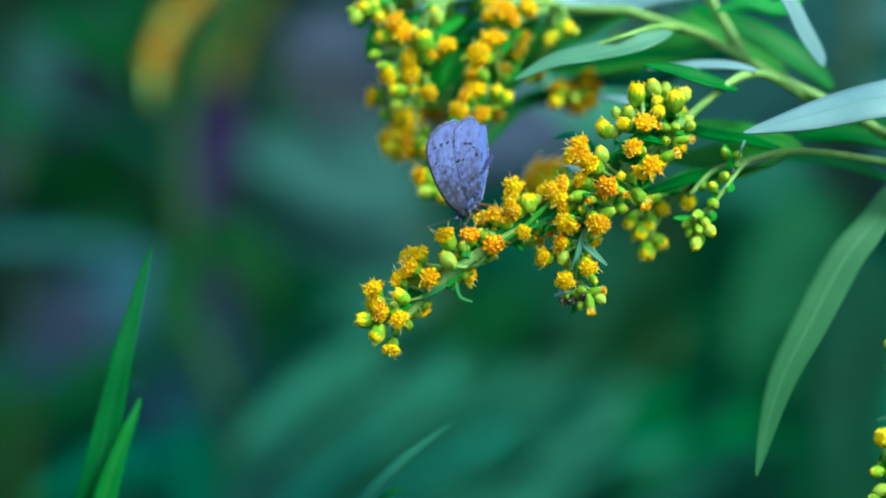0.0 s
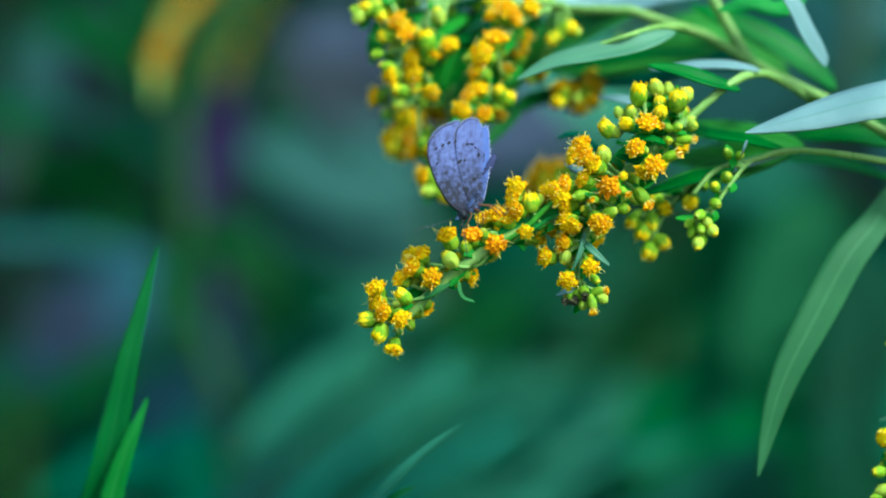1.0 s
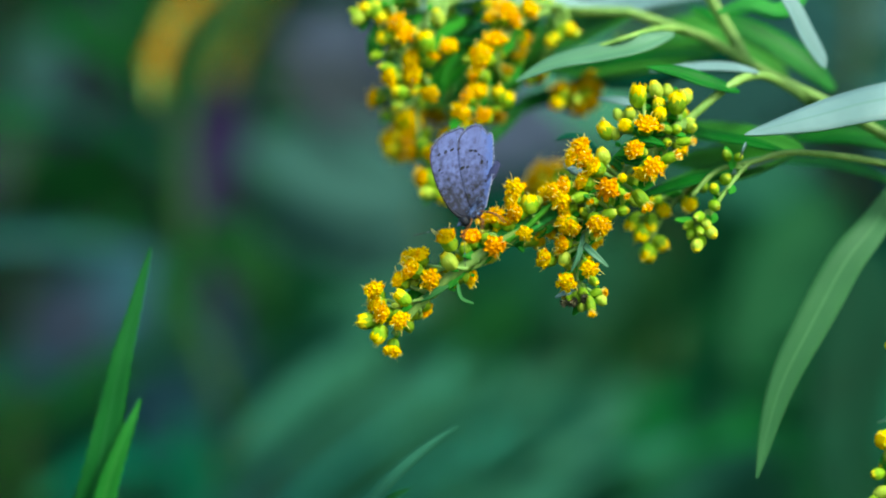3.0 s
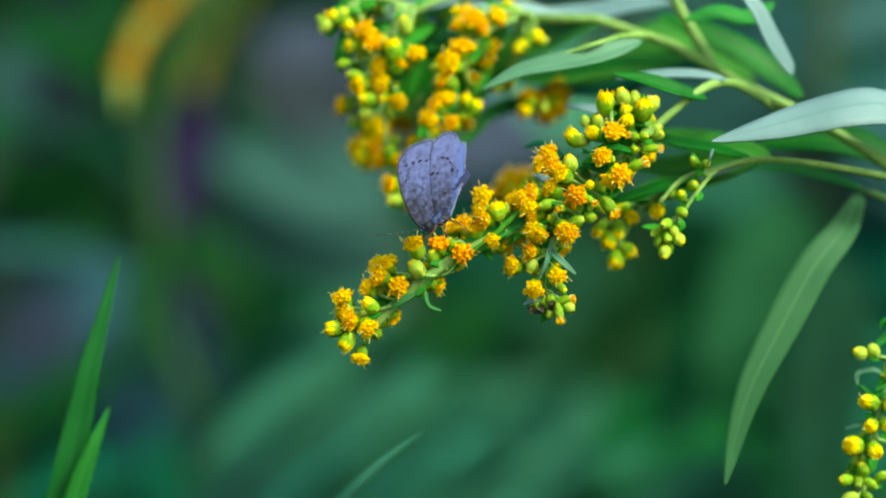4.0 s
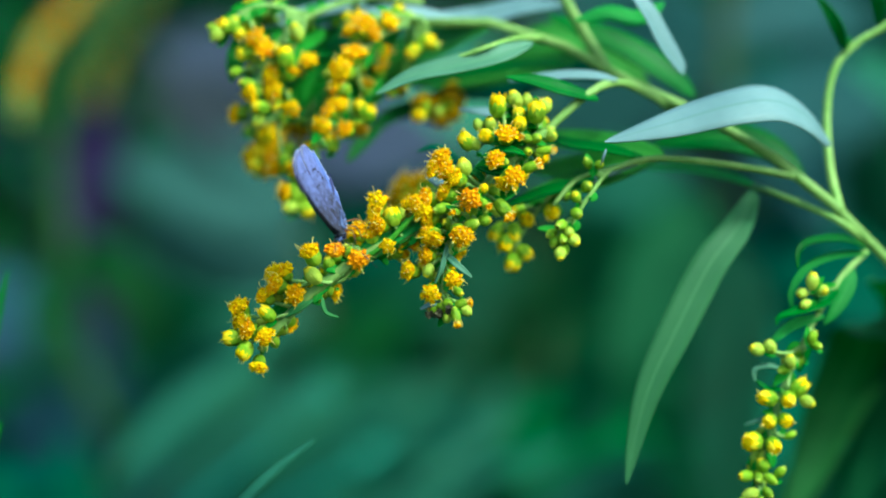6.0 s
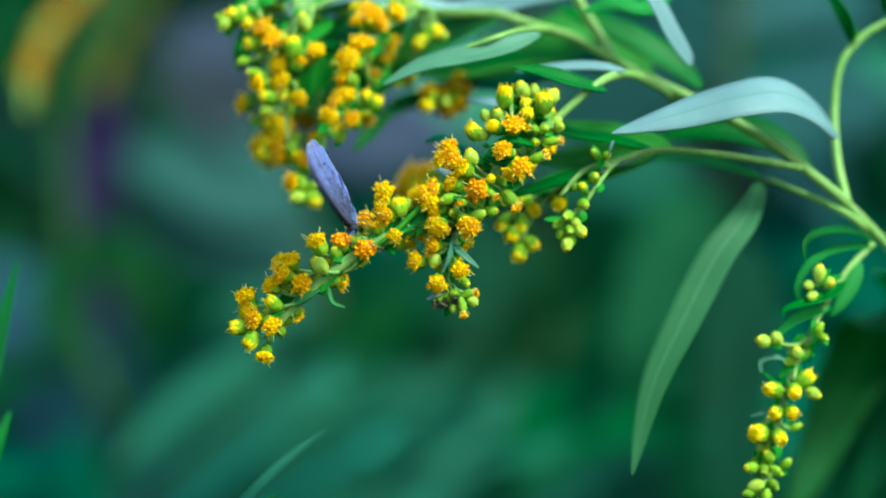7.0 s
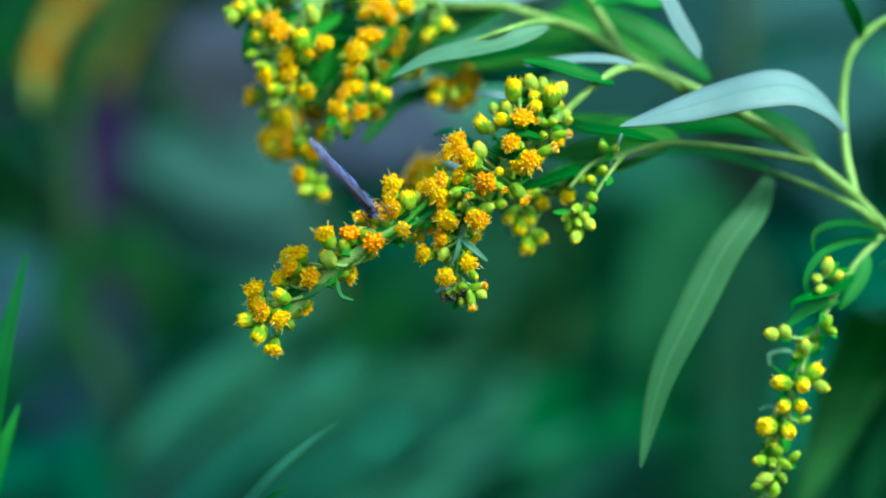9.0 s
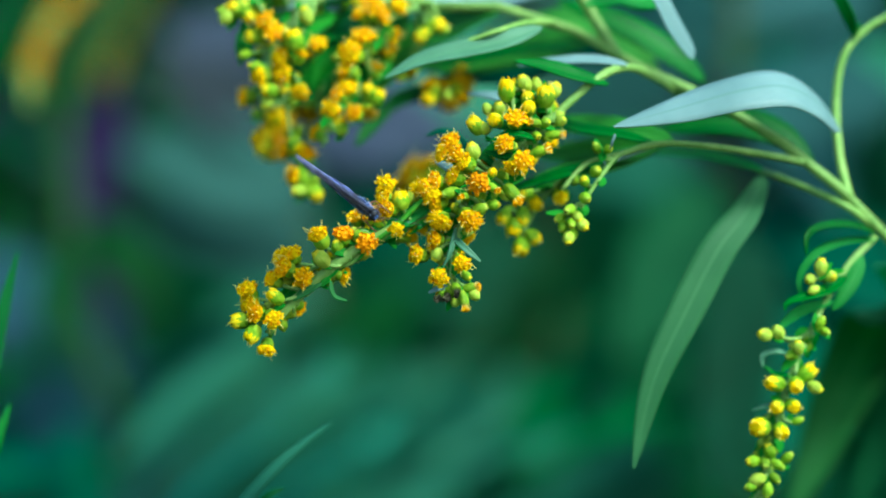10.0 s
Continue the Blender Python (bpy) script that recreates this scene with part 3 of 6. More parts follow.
raceme(rod, [(26.51, 3.00, 1011.16), (19.75, 2.00, 1006.61), (14.69, 1.00, 1003.59), (10.10, 1.00, 1001.75)], 0.0006, 0.0004, [
        (18.0, 0.0, 1009.4, "O", 165), (16.6, 0.0, 1008.5, "O", 175), (17.7, -1.0, 1007.3, "o", 185), (15.5, 2.0, 1008.5, "O", 150, 0.95),
        (18.2, 0.0, 1006.3, "O", 190), (12.8, 0.0, 1007.4, "H", 95, 1.1), (10.9, 1.0, 1009.1, "o", 120), (10.3, 1.0, 1007.4, "O", 160),
        (10.9, 0.0, 1005.6, "O", 190), (14.3, 1.0, 1007.5, "P", 80, 0.9), (19.8, -2.0, 1007.7, "B", 200, 1.15), (18.3, -1.0, 1004.1, "o", 190),
        (22.5, -3.0, 1004.2, "o", 290), (24.7, -3.0, 1005.4, "B", 20, 1.1), (26.9, -2.0, 1005.9, "B", 0), (20.9, 0.0, 1005.6, "B", 160),
        (12.0, 2.0, 1005.8, "B", 100),],
       12, 22, 2.6, 3, "OHPB", 0.88, 0.1, 16, 0.92)
raceme(rod, [(35.41, 4.00, 1018.42), (31.54, 3.00, 1015.02), (28.11, 2.00, 1011.80), (25.53, 1.00, 1008.43), (24.22, 0.00, 1005.74)], 0.0006, 0.0004, [
        (20.4, 0.0, 1015.2, "O", 130, 1.05), (19.1, 0.0, 1013.8, "O", 160), (21.0, -1.0, 1013.5, "o", 170, 0.95), (23.5, -1.0, 1014.3, "P", 115, 1.15),
        (22.3, -2.0, 1012.2, "O", 155, 0.95), (20.7, -1.0, 1010.3, "O", 150, 1.08), (24.4, -4.0, 1009.1, "e", 200, 1.05), (26.4, -3.0, 1008.3, "S", 320, 0.7),
        (26.3, -3.0, 1010.6, "h", 60, 0.72), (29.3, -3.0, 1007.3, "S", 300, 1.1), (22.0, -4.0, 1007.2, "s", 180, 0.72), (28.3, -3.0, 1014.8, "o", 155),
        (29.8, -2.0, 1014.4, "B", 340, 0.9), (33.4, -2.0, 1013.6, "S", 20, 0.85), (30.7, -4.0, 1012.2, "o", 330, 1.12), (29.1, -3.0, 1011.4, "O", 230, 0.85),
        (24.5, 0.0, 1006.8, "B", 250), (28.0, 1.0, 1010.7, "B", 100),],
       13, 28, 3.6, 3, "OHPB", 0.88, 0.1, 20, 0.92)
raceme(rod, [(35.41, 4.00, 1018.42), (34.90, 3.00, 1020.64), (32.38, 3.00, 1022.73), (29.37, 2.00, 1023.09)], 0.0005, 0.0004, [
        (28.9, 1.0, 1023.2, "H", 95, 1.2), (31.5, 2.0, 1024.2, "P", 105, 1.12), (33.4, 3.0, 1024.0, "P", 90, 1.05), (34.6, 0.0, 1022.3, "H", 85, 1.25),
        (36.2, 2.0, 1023.1, "P", 60, 1.1), (32.0, 1.0, 1021.7, "H", 95, 0.9), (32.0, -1.0, 1020.2, "h", 90, 0.95), (29.9, -2.0, 1018.5, "o", 90, 1.05),
        (25.9, 2.0, 1020.5, "P", 125, 0.95), (27.7, 1.0, 1020.7, "P", 100, 1.05), (26.9, 0.0, 1018.5, "h", 140), (24.0, 1.0, 1018.0, "H", 115, 1.1),
        (25.2, 1.0, 1017.7, "P", 120, 0.95), (32.8, -1.0, 1017.9, "S", 170, 0.72), (34.6, -1.0, 1017.9, "b", 20, 0.9), (37.0, 0.0, 1018.3, "p", 30, 0.95),
        (35.7, 0.0, 1016.1, "S", 0, 0.8), (33.2, -1.0, 1015.8, "b", 330, 0.85),],
       14, 8, 2.6, 3, "OHP", 0.85, 0.1, 14, 0.9)
raceme(rod, [(25.12, 1.00, 1008.01), (22.14, 0.00, 1003.83), (20.47, 0.00, 1000.08), (19.81, 0.00, 995.92), (20.30, 0.00, 992.59)], 0.0005, 0.0003, [
        (18.9, -2.0, 1003.6, "o", 250, 0.95), (17.7, -1.0, 1001.0, "O", 185), (15.3, 0.0, 998.8, "O", 165, 0.95), (17.7, -1.0, 998.2, "P", 235, 1.05),
        (21.5, -3.0, 997.5, "o", 290), (18.2, -3.0, 995.5, "o", 260, 0.95), (23.1, -3.0, 1003.6, "o", 300), (17.2, 1.0, 999.4, "H", 170, 0.9),
        (19.0, 0.0, 994.1, "S", 200, 0.8), (19.7, -2.0, 993.1, "D", 225, 0.9), (18.8, -1.0, 992.8, "D", 215, 0.85), (20.7, -3.0, 993.6, "d", 290, 0.8),
        (22.9, -1.0, 993.8, "S", 20, 0.8), (21.8, -2.0, 992.0, "S", 275, 0.85), (23.6, -1.0, 992.5, "P", 310, 0.85), (20.5, -1.0, 991.4, "P", 262, 0.8),
        (22.5, 0.0, 995.4, "B", 320, 0.8),],
       15, 12, 1.9, 2, "OSPH", 0.85, 0.1, 12, 0.9)
stalk(rod, [(17.39, 0.00, 1007.95), (14.42, 0.00, 1005.26), (11.27, -0.30, 1002.40), (6.22, -0.30, 999.35), (1.18, -0.30, 996.29), (-2.88, -0.20, 992.31), (-5.27, 0.00, 989.45), (-6.81, 0.00, 987.15)], 0.45, 0.32, STEM_FRESH)
leaf(rod, [(18.67, 1.50, 1006.78), (13.17, 1.00, 1004.21), (8.09, 0.80, 1000.81), (3.20, 0.80, 997.57)], 3.0, (0.2, -0.8, 0.5), LEAF_LIGHT, n=16)
# looser twigs with green buds
raceme(rod, [(51.28, 5.00, 1014.42), (45.93, 4.00, 1013.12), (42.33, 2.00, 1009.29), (39.82, 2.00, 1005.52), (37.73, 2.00, 1001.76)], 0.0004, 0.00025, [
        (40.1, 1.0, 1009.4, "b", 120, 0.95), (42.1, 1.0, 1010.9, "b", 60), (42.0, 2.0, 1014.5, "B", 120, 0.9), (44.1, 1.0, 1014.0, "b", 30, 0.85),
        (40.4, 0.0, 1006.5, "b", 320), (37.6, 0.0, 1004.9, "b", 200, 0.95), (36.2, 2.0, 1003.6, "B", 200, 0.9), (39.2, 1.0, 1003.5, "P", 290, 0.9),
        (36.7, 2.0, 1002.1, "B", 250, 0.9), (38.1, 1.0, 1002.7, "b", 260, 0.95), (40.0, 1.0, 1002.4, "P", 300, 0.95), (37.6, 1.0, 1000.3, "P", 268),
        (38.5, 2.0, 1001.2, "B", 270, 0.9),], 16, 0, bracts=4)
raceme(rod, [(41.10, 6.00, 1011.92), (36.22, 8.00, 1008.59), (32.90, 9.00, 1004.35), (31.20, 9.00, 1000.09)], 0.0004, 0.00025, [
        (33.5, 9.0, 1006.1, "h", 290), (37.1, 7.0, 1007.0, "h", 250, 1.05), (31.8, 9.0, 1007.5, "H", 200, 0.8), (28.4, 9.0, 1003.9, "H", 240, 0.95),
        (31.4, 9.0, 1003.8, "H", 260, 0.95), (30.0, 9.0, 1002.1, "H", 250), (31.0, 9.0, 999.1, "H", 260, 1.05), (32.4, 9.0, 1000.4, "B", 300),
        (33.4, 9.0, 1000.7, "H", 310), (29.1, 10.0, 1004.9, "B", 200),],
       17, 2, 2, 2, "B", 0.85, bracts=4)

# upper sprays, further back
raceme(rod, [(16.67, 18.00, 1037.09), (11.87, 18.00, 1034.99), (8.33, 16.00, 1030.91), (5.27, 14.00, 1025.13), (2.68, 14.00, 1019.52), (1.39, 16.00, 1015.71)], 0.0006, 0.0003, [
        (8.1, 14.0, 1032.3, "O", 90, 1.15), (6.2, 13.0, 1029.6, "o", 150, 1.25), (6.0, 14.0, 1029.5, "o", 90, 1.1), (5.5, 14.0, 1027.2, "O", 150, 1.15),
        (5.3, 14.0, 1024.5, "o", 110, 1.1), (3.8, 14.0, 1023.4, "O", 160, 1.1), (3.1, 14.0, 1021.3, "o", 190), (2.7, 16.0, 1019.0, "O", 150, 0.95),
        (4.2, 15.0, 1019.0, "H", 100), (6.4, 13.0, 1020.5, "o", 150, 0.9), (8.6, 15.0, 1024.2, "H", 110), (10.3, 16.0, 1023.5, "H", 60),
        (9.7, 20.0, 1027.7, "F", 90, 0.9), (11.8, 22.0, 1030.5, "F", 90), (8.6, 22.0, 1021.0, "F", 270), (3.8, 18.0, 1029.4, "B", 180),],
       21, 10, 2.4, 5, "OHHB", 0.9, 0.15, 18, 0.92)
raceme(rod, [(18.95, 20.00, 1037.80), (13.68, 20.00, 1038.24), (10.12, 18.00, 1037.61), (7.50, 18.00, 1035.87)], 0.0006, 0.0004, [
        (7.9, 17.0, 1036.1, "O", 120, 1.15), (9.8, 16.0, 1036.7, "o", 90, 1.2), (10.9, 16.0, 1035.8, "O", 20, 1.1), (8.9, 18.0, 1037.7, "o", 110),
        (13.4, 18.0, 1037.1, "O", 40), (16.8, 20.0, 1032.4, "H", 220, 1.05), (17.8, 20.0, 1033.2, "H", 200, 0.95), (19.7, 20.0, 1034.3, "H", 20, 1.15),
        (21.0, 20.0, 1033.7, "B", 0), (19.0, 21.0, 1034.6, "P", 90), (15.4, 27.0, 1027.8, "F", 220, 0.9), (13.9, 27.0, 1026.7, "B", 200, 0.9),
        (11.4, 20.0, 1037.9, "B", 90),],
       22, 5, 2.4, 4, "OHB", 0.9, 0.15, 12, 0.92)
raceme(rod, [(19.04, 22.00, 1040.64), (10.23, 22.00, 1041.53), (1.40, 20.00, 1038.68), (-3.84, 18.00, 1034.12), (-6.89, 18.00, 1028.01), (-7.85, 22.00, 1023.01), (-7.25, 38.00, 1016.15)], 0.0006, 0.0003, [
        (-4.6, 16.0, 1029.3, "O", 150, 1.1), (-4.4, 16.0, 1027.0, "o", 200, 1.1), (-1.6, 15.0, 1029.8, "O", 60, 0.95), (1.0, 15.0, 1031.2, "o", 100, 0.95),
        (-1.8, 15.0, 1024.0, "o", 270, 0.95), (-7.9, 16.0, 1026.7, "O", 190, 1.05), (-7.0, 16.0, 1024.4, "H", 180), (-4.4, 17.0, 1024.7, "H", 250, 0.85),
        (-7.2, 17.0, 1022.2, "P", 230, 0.95), (-5.7, 18.0, 1026.4, "B", 90), (-8.9, 16.0, 1028.1, "B", 170), (-10.7, 16.0, 1029.8, "B", 190),
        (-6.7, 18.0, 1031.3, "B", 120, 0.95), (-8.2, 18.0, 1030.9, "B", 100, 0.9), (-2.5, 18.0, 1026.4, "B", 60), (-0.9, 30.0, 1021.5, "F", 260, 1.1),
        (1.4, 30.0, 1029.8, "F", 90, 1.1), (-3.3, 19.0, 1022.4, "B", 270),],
       23, 14, 3.2, 6, "HHOB", 0.9, 0.25, 22, 0.92)
raceme(rod, [(1.40, 20.00, 1038.68), (-5.58, 18.00, 1040.23), (-9.92, 17.00, 1038.38), (-12.10, 17.00, 1035.77)], 0.0005, 0.0003, [
        (-12.0, 16.0, 1037.3, "H", 120, 1.1), (-13.2, 16.0, 1035.4, "P", 230, 1.15), (-10.2, 17.0, 1037.9, "P", 60, 1.05), (-9.6, 16.0, 1035.8, "H", 300),
        (-7.0, 15.0, 1035.0, "O", 130), (-5.9, 15.0, 1033.5, "o", 20, 1.05), (-9.2, 16.0, 1032.6, "H", 190, 1.05), (-2.7, 14.0, 1032.5, "H", 100, 1.25),
        (-2.0, 15.0, 1032.9, "B", 60), (-0.8, 14.0, 1036.0, "P", 110, 1.15), (-0.5, 14.0, 1035.1, "P", 290, 1.2), (-4.0, 17.0, 1034.0, "B", 100),
        (-7.6, 17.0, 1031.6, "B", 280), (-3.7, 18.0, 1031.7, "B", 60), (-13.7, 17.0, 1036.8, "B", 150), (-5.0, 17.0, 1033.1, "B", 0, 0.9),],
       24, 8, 3.2, 5, "HHOP", 0.9, 0.2, 18, 0.92)
raceme(rod, [(-3.86, 20.00, 1034.30), (-4.41, 30.00, 1027.98), (-5.63, 34.00, 1021.90), (-7.21, 36.00, 1015.61)], 0.0005, 0.0003, [
        (-6.0, 25.0, 1020.4, "H", 120, 1.15), (-4.7, 25.0, 1019.3, "o", 20, 1.15), (-6.8, 25.0, 1017.7, "H", 160, 1.15), (-5.4, 25.0, 1017.4, "o", 0, 1.15),
        (-7.5, 25.0, 1016.0, "H", 200, 1.15), (-5.8, 25.0, 1015.8, "o", 280, 1.15), (-2.5, 19.0, 1015.6, "H", 300), (-3.5, 23.0, 1016.9, "B", 200),
        (-2.2, 23.0, 1018.4, "B", 60), (-6.4, 27.0, 1019.2, "o", 90, 1.1), (-5.2, 27.0, 1018.6, "H", 60, 1.1), (-7.9, 26.0, 1017.0, "o", 180, 1.1),
        (-6.6, 26.0, 1016.6, "H", 270, 1.1), (-4.7, 27.0, 1020.5, "o", 90, 1.1), (-6.2, 26.0, 1021.2, "H", 120),],
       25, 16, 2.2, 1.5, "OOH", 1.1, 0.6, 4)
raceme(rod, [(1.44, 30.00, 1026.18), (-0.81, 32.00, 1019.08), (-1.72, 32.00, 1012.75), (-1.99, 32.00, 1008.23)], 0.0005, 0.0003, [
        (-3.0, 19.0, 1011.5, "O", 180, 1.05), (-1.4, 19.0, 1011.2, "B", 60), (-0.1, 19.0, 1010.6, "B", 30), (-2.6, 19.0, 1008.9, "P", 200, 1.05),
        (0.3, 19.0, 1008.2, "H", 290), (-1.2, 19.0, 1009.3, "B", 260), (-4.4, 21.0, 1015.5, "O", 150), (-1.4, 21.0, 1015.0, "O", 60),],
       26, 2, 1.6, 2, "HB", 0.95, 0.5, 6)
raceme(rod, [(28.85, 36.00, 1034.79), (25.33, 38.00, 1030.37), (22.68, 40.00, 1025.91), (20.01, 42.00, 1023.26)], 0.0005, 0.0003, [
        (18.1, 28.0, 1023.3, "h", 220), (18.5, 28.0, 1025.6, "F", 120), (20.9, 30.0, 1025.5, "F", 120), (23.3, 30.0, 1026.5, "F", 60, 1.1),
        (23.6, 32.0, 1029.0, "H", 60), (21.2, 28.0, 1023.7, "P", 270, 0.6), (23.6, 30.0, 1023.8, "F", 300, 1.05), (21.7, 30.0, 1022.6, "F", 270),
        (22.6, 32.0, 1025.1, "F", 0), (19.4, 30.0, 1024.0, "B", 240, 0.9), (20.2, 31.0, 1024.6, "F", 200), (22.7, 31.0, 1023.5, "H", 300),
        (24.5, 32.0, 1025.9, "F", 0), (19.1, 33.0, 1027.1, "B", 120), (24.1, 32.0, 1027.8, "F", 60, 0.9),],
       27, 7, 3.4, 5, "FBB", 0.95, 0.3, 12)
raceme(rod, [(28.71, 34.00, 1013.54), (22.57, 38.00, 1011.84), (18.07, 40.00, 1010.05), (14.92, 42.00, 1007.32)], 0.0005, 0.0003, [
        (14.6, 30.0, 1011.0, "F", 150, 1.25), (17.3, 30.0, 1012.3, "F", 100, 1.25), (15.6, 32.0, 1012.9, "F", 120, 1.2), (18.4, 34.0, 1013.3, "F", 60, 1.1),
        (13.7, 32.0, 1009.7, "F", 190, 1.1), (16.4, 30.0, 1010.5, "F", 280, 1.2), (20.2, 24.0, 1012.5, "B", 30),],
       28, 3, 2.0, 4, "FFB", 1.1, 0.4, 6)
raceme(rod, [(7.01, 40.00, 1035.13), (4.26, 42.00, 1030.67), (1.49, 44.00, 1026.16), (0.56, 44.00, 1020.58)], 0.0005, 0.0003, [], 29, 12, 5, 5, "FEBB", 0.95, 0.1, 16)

# leaves of the goldenrod
leaf(rod, [(33.9, 5.0, 1016.7), (28.7, 4.0, 1014.9), (24.5, 4.0, 1012.6)], 2.6, (0.1, -0.8, 0.5), LEAF_BRACT, n=14)
leaf(rod, [(37.5, 6.0, 1018.8), (32.3, 5.0, 1018.0), (27.1, 4.0, 1017.6)], 2.6, (0.1, -0.8, 0.5), LEAF_BRACT, n=14)
leaf(rod, [(33.0, 5.0, 1013.3), (29.0, 3.0, 1011.7), (26.0, 2.0, 1010.8)], 1.8, (0.1, -0.8, 0.5), LEAF_LIGHT, n=14)
leaf(rod, [(32.1, 5.0, 1010.8), (27.0, 5.0, 1009.2), (21.5, 5.0, 1009.3)], 3, (0.1, -0.8, 0.5), LEAF_BRACT, n=14)
leaf(rod, [(28.7, 5.0, 1008.4), (23.5, 4.0, 1005.9), (18.4, 4.0, 1005.8)], 3, (0.1, -0.8, 0.5), LEAF_BRACT, n=14)
leaf(rod, [(26.9, 3.0, 1011.7), (25.6, 2.0, 1012.9), (24.4, 2.0, 1013.4)], 1.2, (0.1, -0.8, 0.5), LEAF_LIGHT, n=14)
leaf(rod, [(36.2, 5.0, 1021.7), (31.5, 5.0, 1021.0), (28.0, 5.0, 1018.9)], 2.6, (0.1, -0.8, 0.5), LEAF_BRACT, n=14)
leaf(rod, [(25.2, 4.0, 1005.0), (20.9, 4.0, 1003.4), (17.5, 4.0, 1001.8)], 2.4, (0.1, -0.8, 0.5), LEAF_BRACT, n=14)
leaf(rod, [(16.7, 5.0, 1003.5), (11.6, 4.0, 1002.4), (6.5, 3.0, 999.9), (2.3, 3.0, 997.9)], 2.6, (0.1, -0.8, 0.5), LEAF_LIGHT, n=14)
leaf(rod, [(20.2, 6.0, 1007.7), (15.1, 5.0, 1005.2), (10.8, 4.0, 1004.0)], 2.8, (0.1, -0.8, 0.5), LEAF_BRACT, n=14)
leaf(rod, [(4.8, 2.0, 998.3), (0.6, 2.0, 996.3), (-3.6, 2.0, 993.0)], 1.8, (0.1, -0.8, 0.5), LEAF_BRACT, n=14)
leaf(rod, [(-0.2, 2.0, 996.3), (-4.5, 2.0, 993.1), (-7.0, 1.0, 989.0)], 1.6, (0.1, -0.8, 0.5), LEAF_BRACT, n=14)
leaf(rod, [(12.5, 22.0, 1028.5), (7.2, 21.0, 1025.9), (3.6, 20.0, 1021.5), (2.2, 20.0, 1018.0)], 4.6, (0.1, -0.8, 0.5), LEAF_BRACT, n=14)
leaf(rod, [(12.7, 24.0, 1033.9), (7.3, 22.0, 1031.2), (2.0, 22.0, 1028.7), (0.1, 22.0, 1024.3)], 4.6, (0.1, -0.8, 0.5), LEAF_BRACT, n=14)
leaf(rod, [(3.9, 24.0, 1036.7), (-1.4, 22.0, 1034.0), (-5.0, 21.0, 1029.6), (-6.0, 21.0, 1024.3)], 4.6, (0.1, -0.8, 0.5), LEAF_BRACT, n=14)
leaf(rod, [(-3.2, 24.0, 1038.6), (-7.6, 22.0, 1035.9), (-10.2, 20.0, 1032.2), (-11.1, 20.0, 1028.7)], 4, (0.1, -0.8, 0.5), LEAF_BRACT, n=14)
leaf(rod, [(12.6, 30.0, 1022.8), (9.3, 28.0, 1019.6), (6.6, 26.0, 1016.0)], 2.4, (0.1, -0.8, 0.5), LEAF, n=14)
leaf(rod, [(27.6, 38.0, 1029.4), (20.1, 37.0, 1025.8), (12.7, 36.0, 1023.1), (8.0, 35.0, 1017.7)], 2.8, (0.1, -0.8, 0.5), LEAF, n=14)
leaf(rod, [(0.2, 30.0, 1031.1), (-2.6, 29.0, 1025.7), (-4.5, 28.0, 1022.1), (-5.4, 28.0, 1018.5)], 4, (0.1, -0.8, 0.5), LEAF_BRACT, n=14)
leaf(rod, [(27.7, 40.0, 1031.4), (23.9, 39.0, 1027.7), (20.1, 38.0, 1023.1)], 4, (0.1, -0.8, 0.5), LEAF, n=14)
leaf(rod, [(15.68, 26.00, 1036.60), (8.59, 28.00, 1030.52), (3.22, 28.00, 1022.47), (1.43, 28.00, 1017.10)], 5.0, (0.1, -0.8, 0.5), LEAF_MID, peak=0.45)
leaf(rod, [(19.24, 26.00, 1034.82), (13.07, 28.00, 1029.63), (8.59, 28.00, 1024.26), (5.91, 28.00, 1019.33)], 4.4, (0.1, -0.8, 0.5), LEAF_MID, peak=0.45)
leaf(rod, [(6.77, 26.00, 1039.28), (0.54, 28.00, 1034.10), (-3.94, 28.00, 1027.84), (-6.18, 28.00, 1022.47)], 4.4, (0.1, -0.8, 0.5), LEAF_MID, peak=0.45)
for base, mid_, tip, w in (((16.15, 38.00, 1035.88), (6.12, 42.00, 1030.67), (-5.49, 44.00, 1021.51), 9), ((10.59, 36.00, 1041.64), (1.48, 42.00, 1037.16), (-8.79, 46.00, 1029.10), 9)):
    leaf(rod, [base, mid_, tip], w, (0.1, -0.85, 0.5), LEAF, peak=0.45)
leaf(rod, [(80.29, 10.00, 1016.33), (76.23, 6.00, 1020.31), (70.61, 3.00, 1022.77), (63.91, 1.00, 1022.17), (54.44, 0.00, 1019.69), (44.46, -1.00, 1017.06)], 7.6, (0.1, -0.75, 0.75), LEAF_PALE, peak=0.38, fold=-0.12, wave=0.03)
leaf(rod, [(77.51, 16.00, 1011.24), (71.80, 18.00, 1016.25), (63.32, 20.00, 1018.44), (54.25, 22.00, 1017.46)], 6.0, (0.2, -0.75, 0.5), LEAF, peak=0.5)
leaf(rod, [(54.84, 10.00, 1015.17), (49.30, 14.00, 1016.66), (42.76, 18.00, 1018.01), (34.31, 22.00, 1019.07)], 4.6, (0, -0.75, 0.6), LEAF_MID, peak=0.45)
leaf(rod, [(53.84, 9.00, 1014.80), (47.89, 10.00, 1012.90), (40.97, 10.00, 1011.14), (32.34, 10.00, 1009.33)], 4.0, (0, -0.75, 0.6), LEAF_MID, peak=0.5)
leaf(rod, [(53.62, 14.00, 1014.84), (47.96, 18.00, 1014.41), (41.30, 22.00, 1013.98), (35.25, 24.00, 1014.00)], 5.0, (0, -0.8, 0.5), LEAF_MID, peak=0.5)
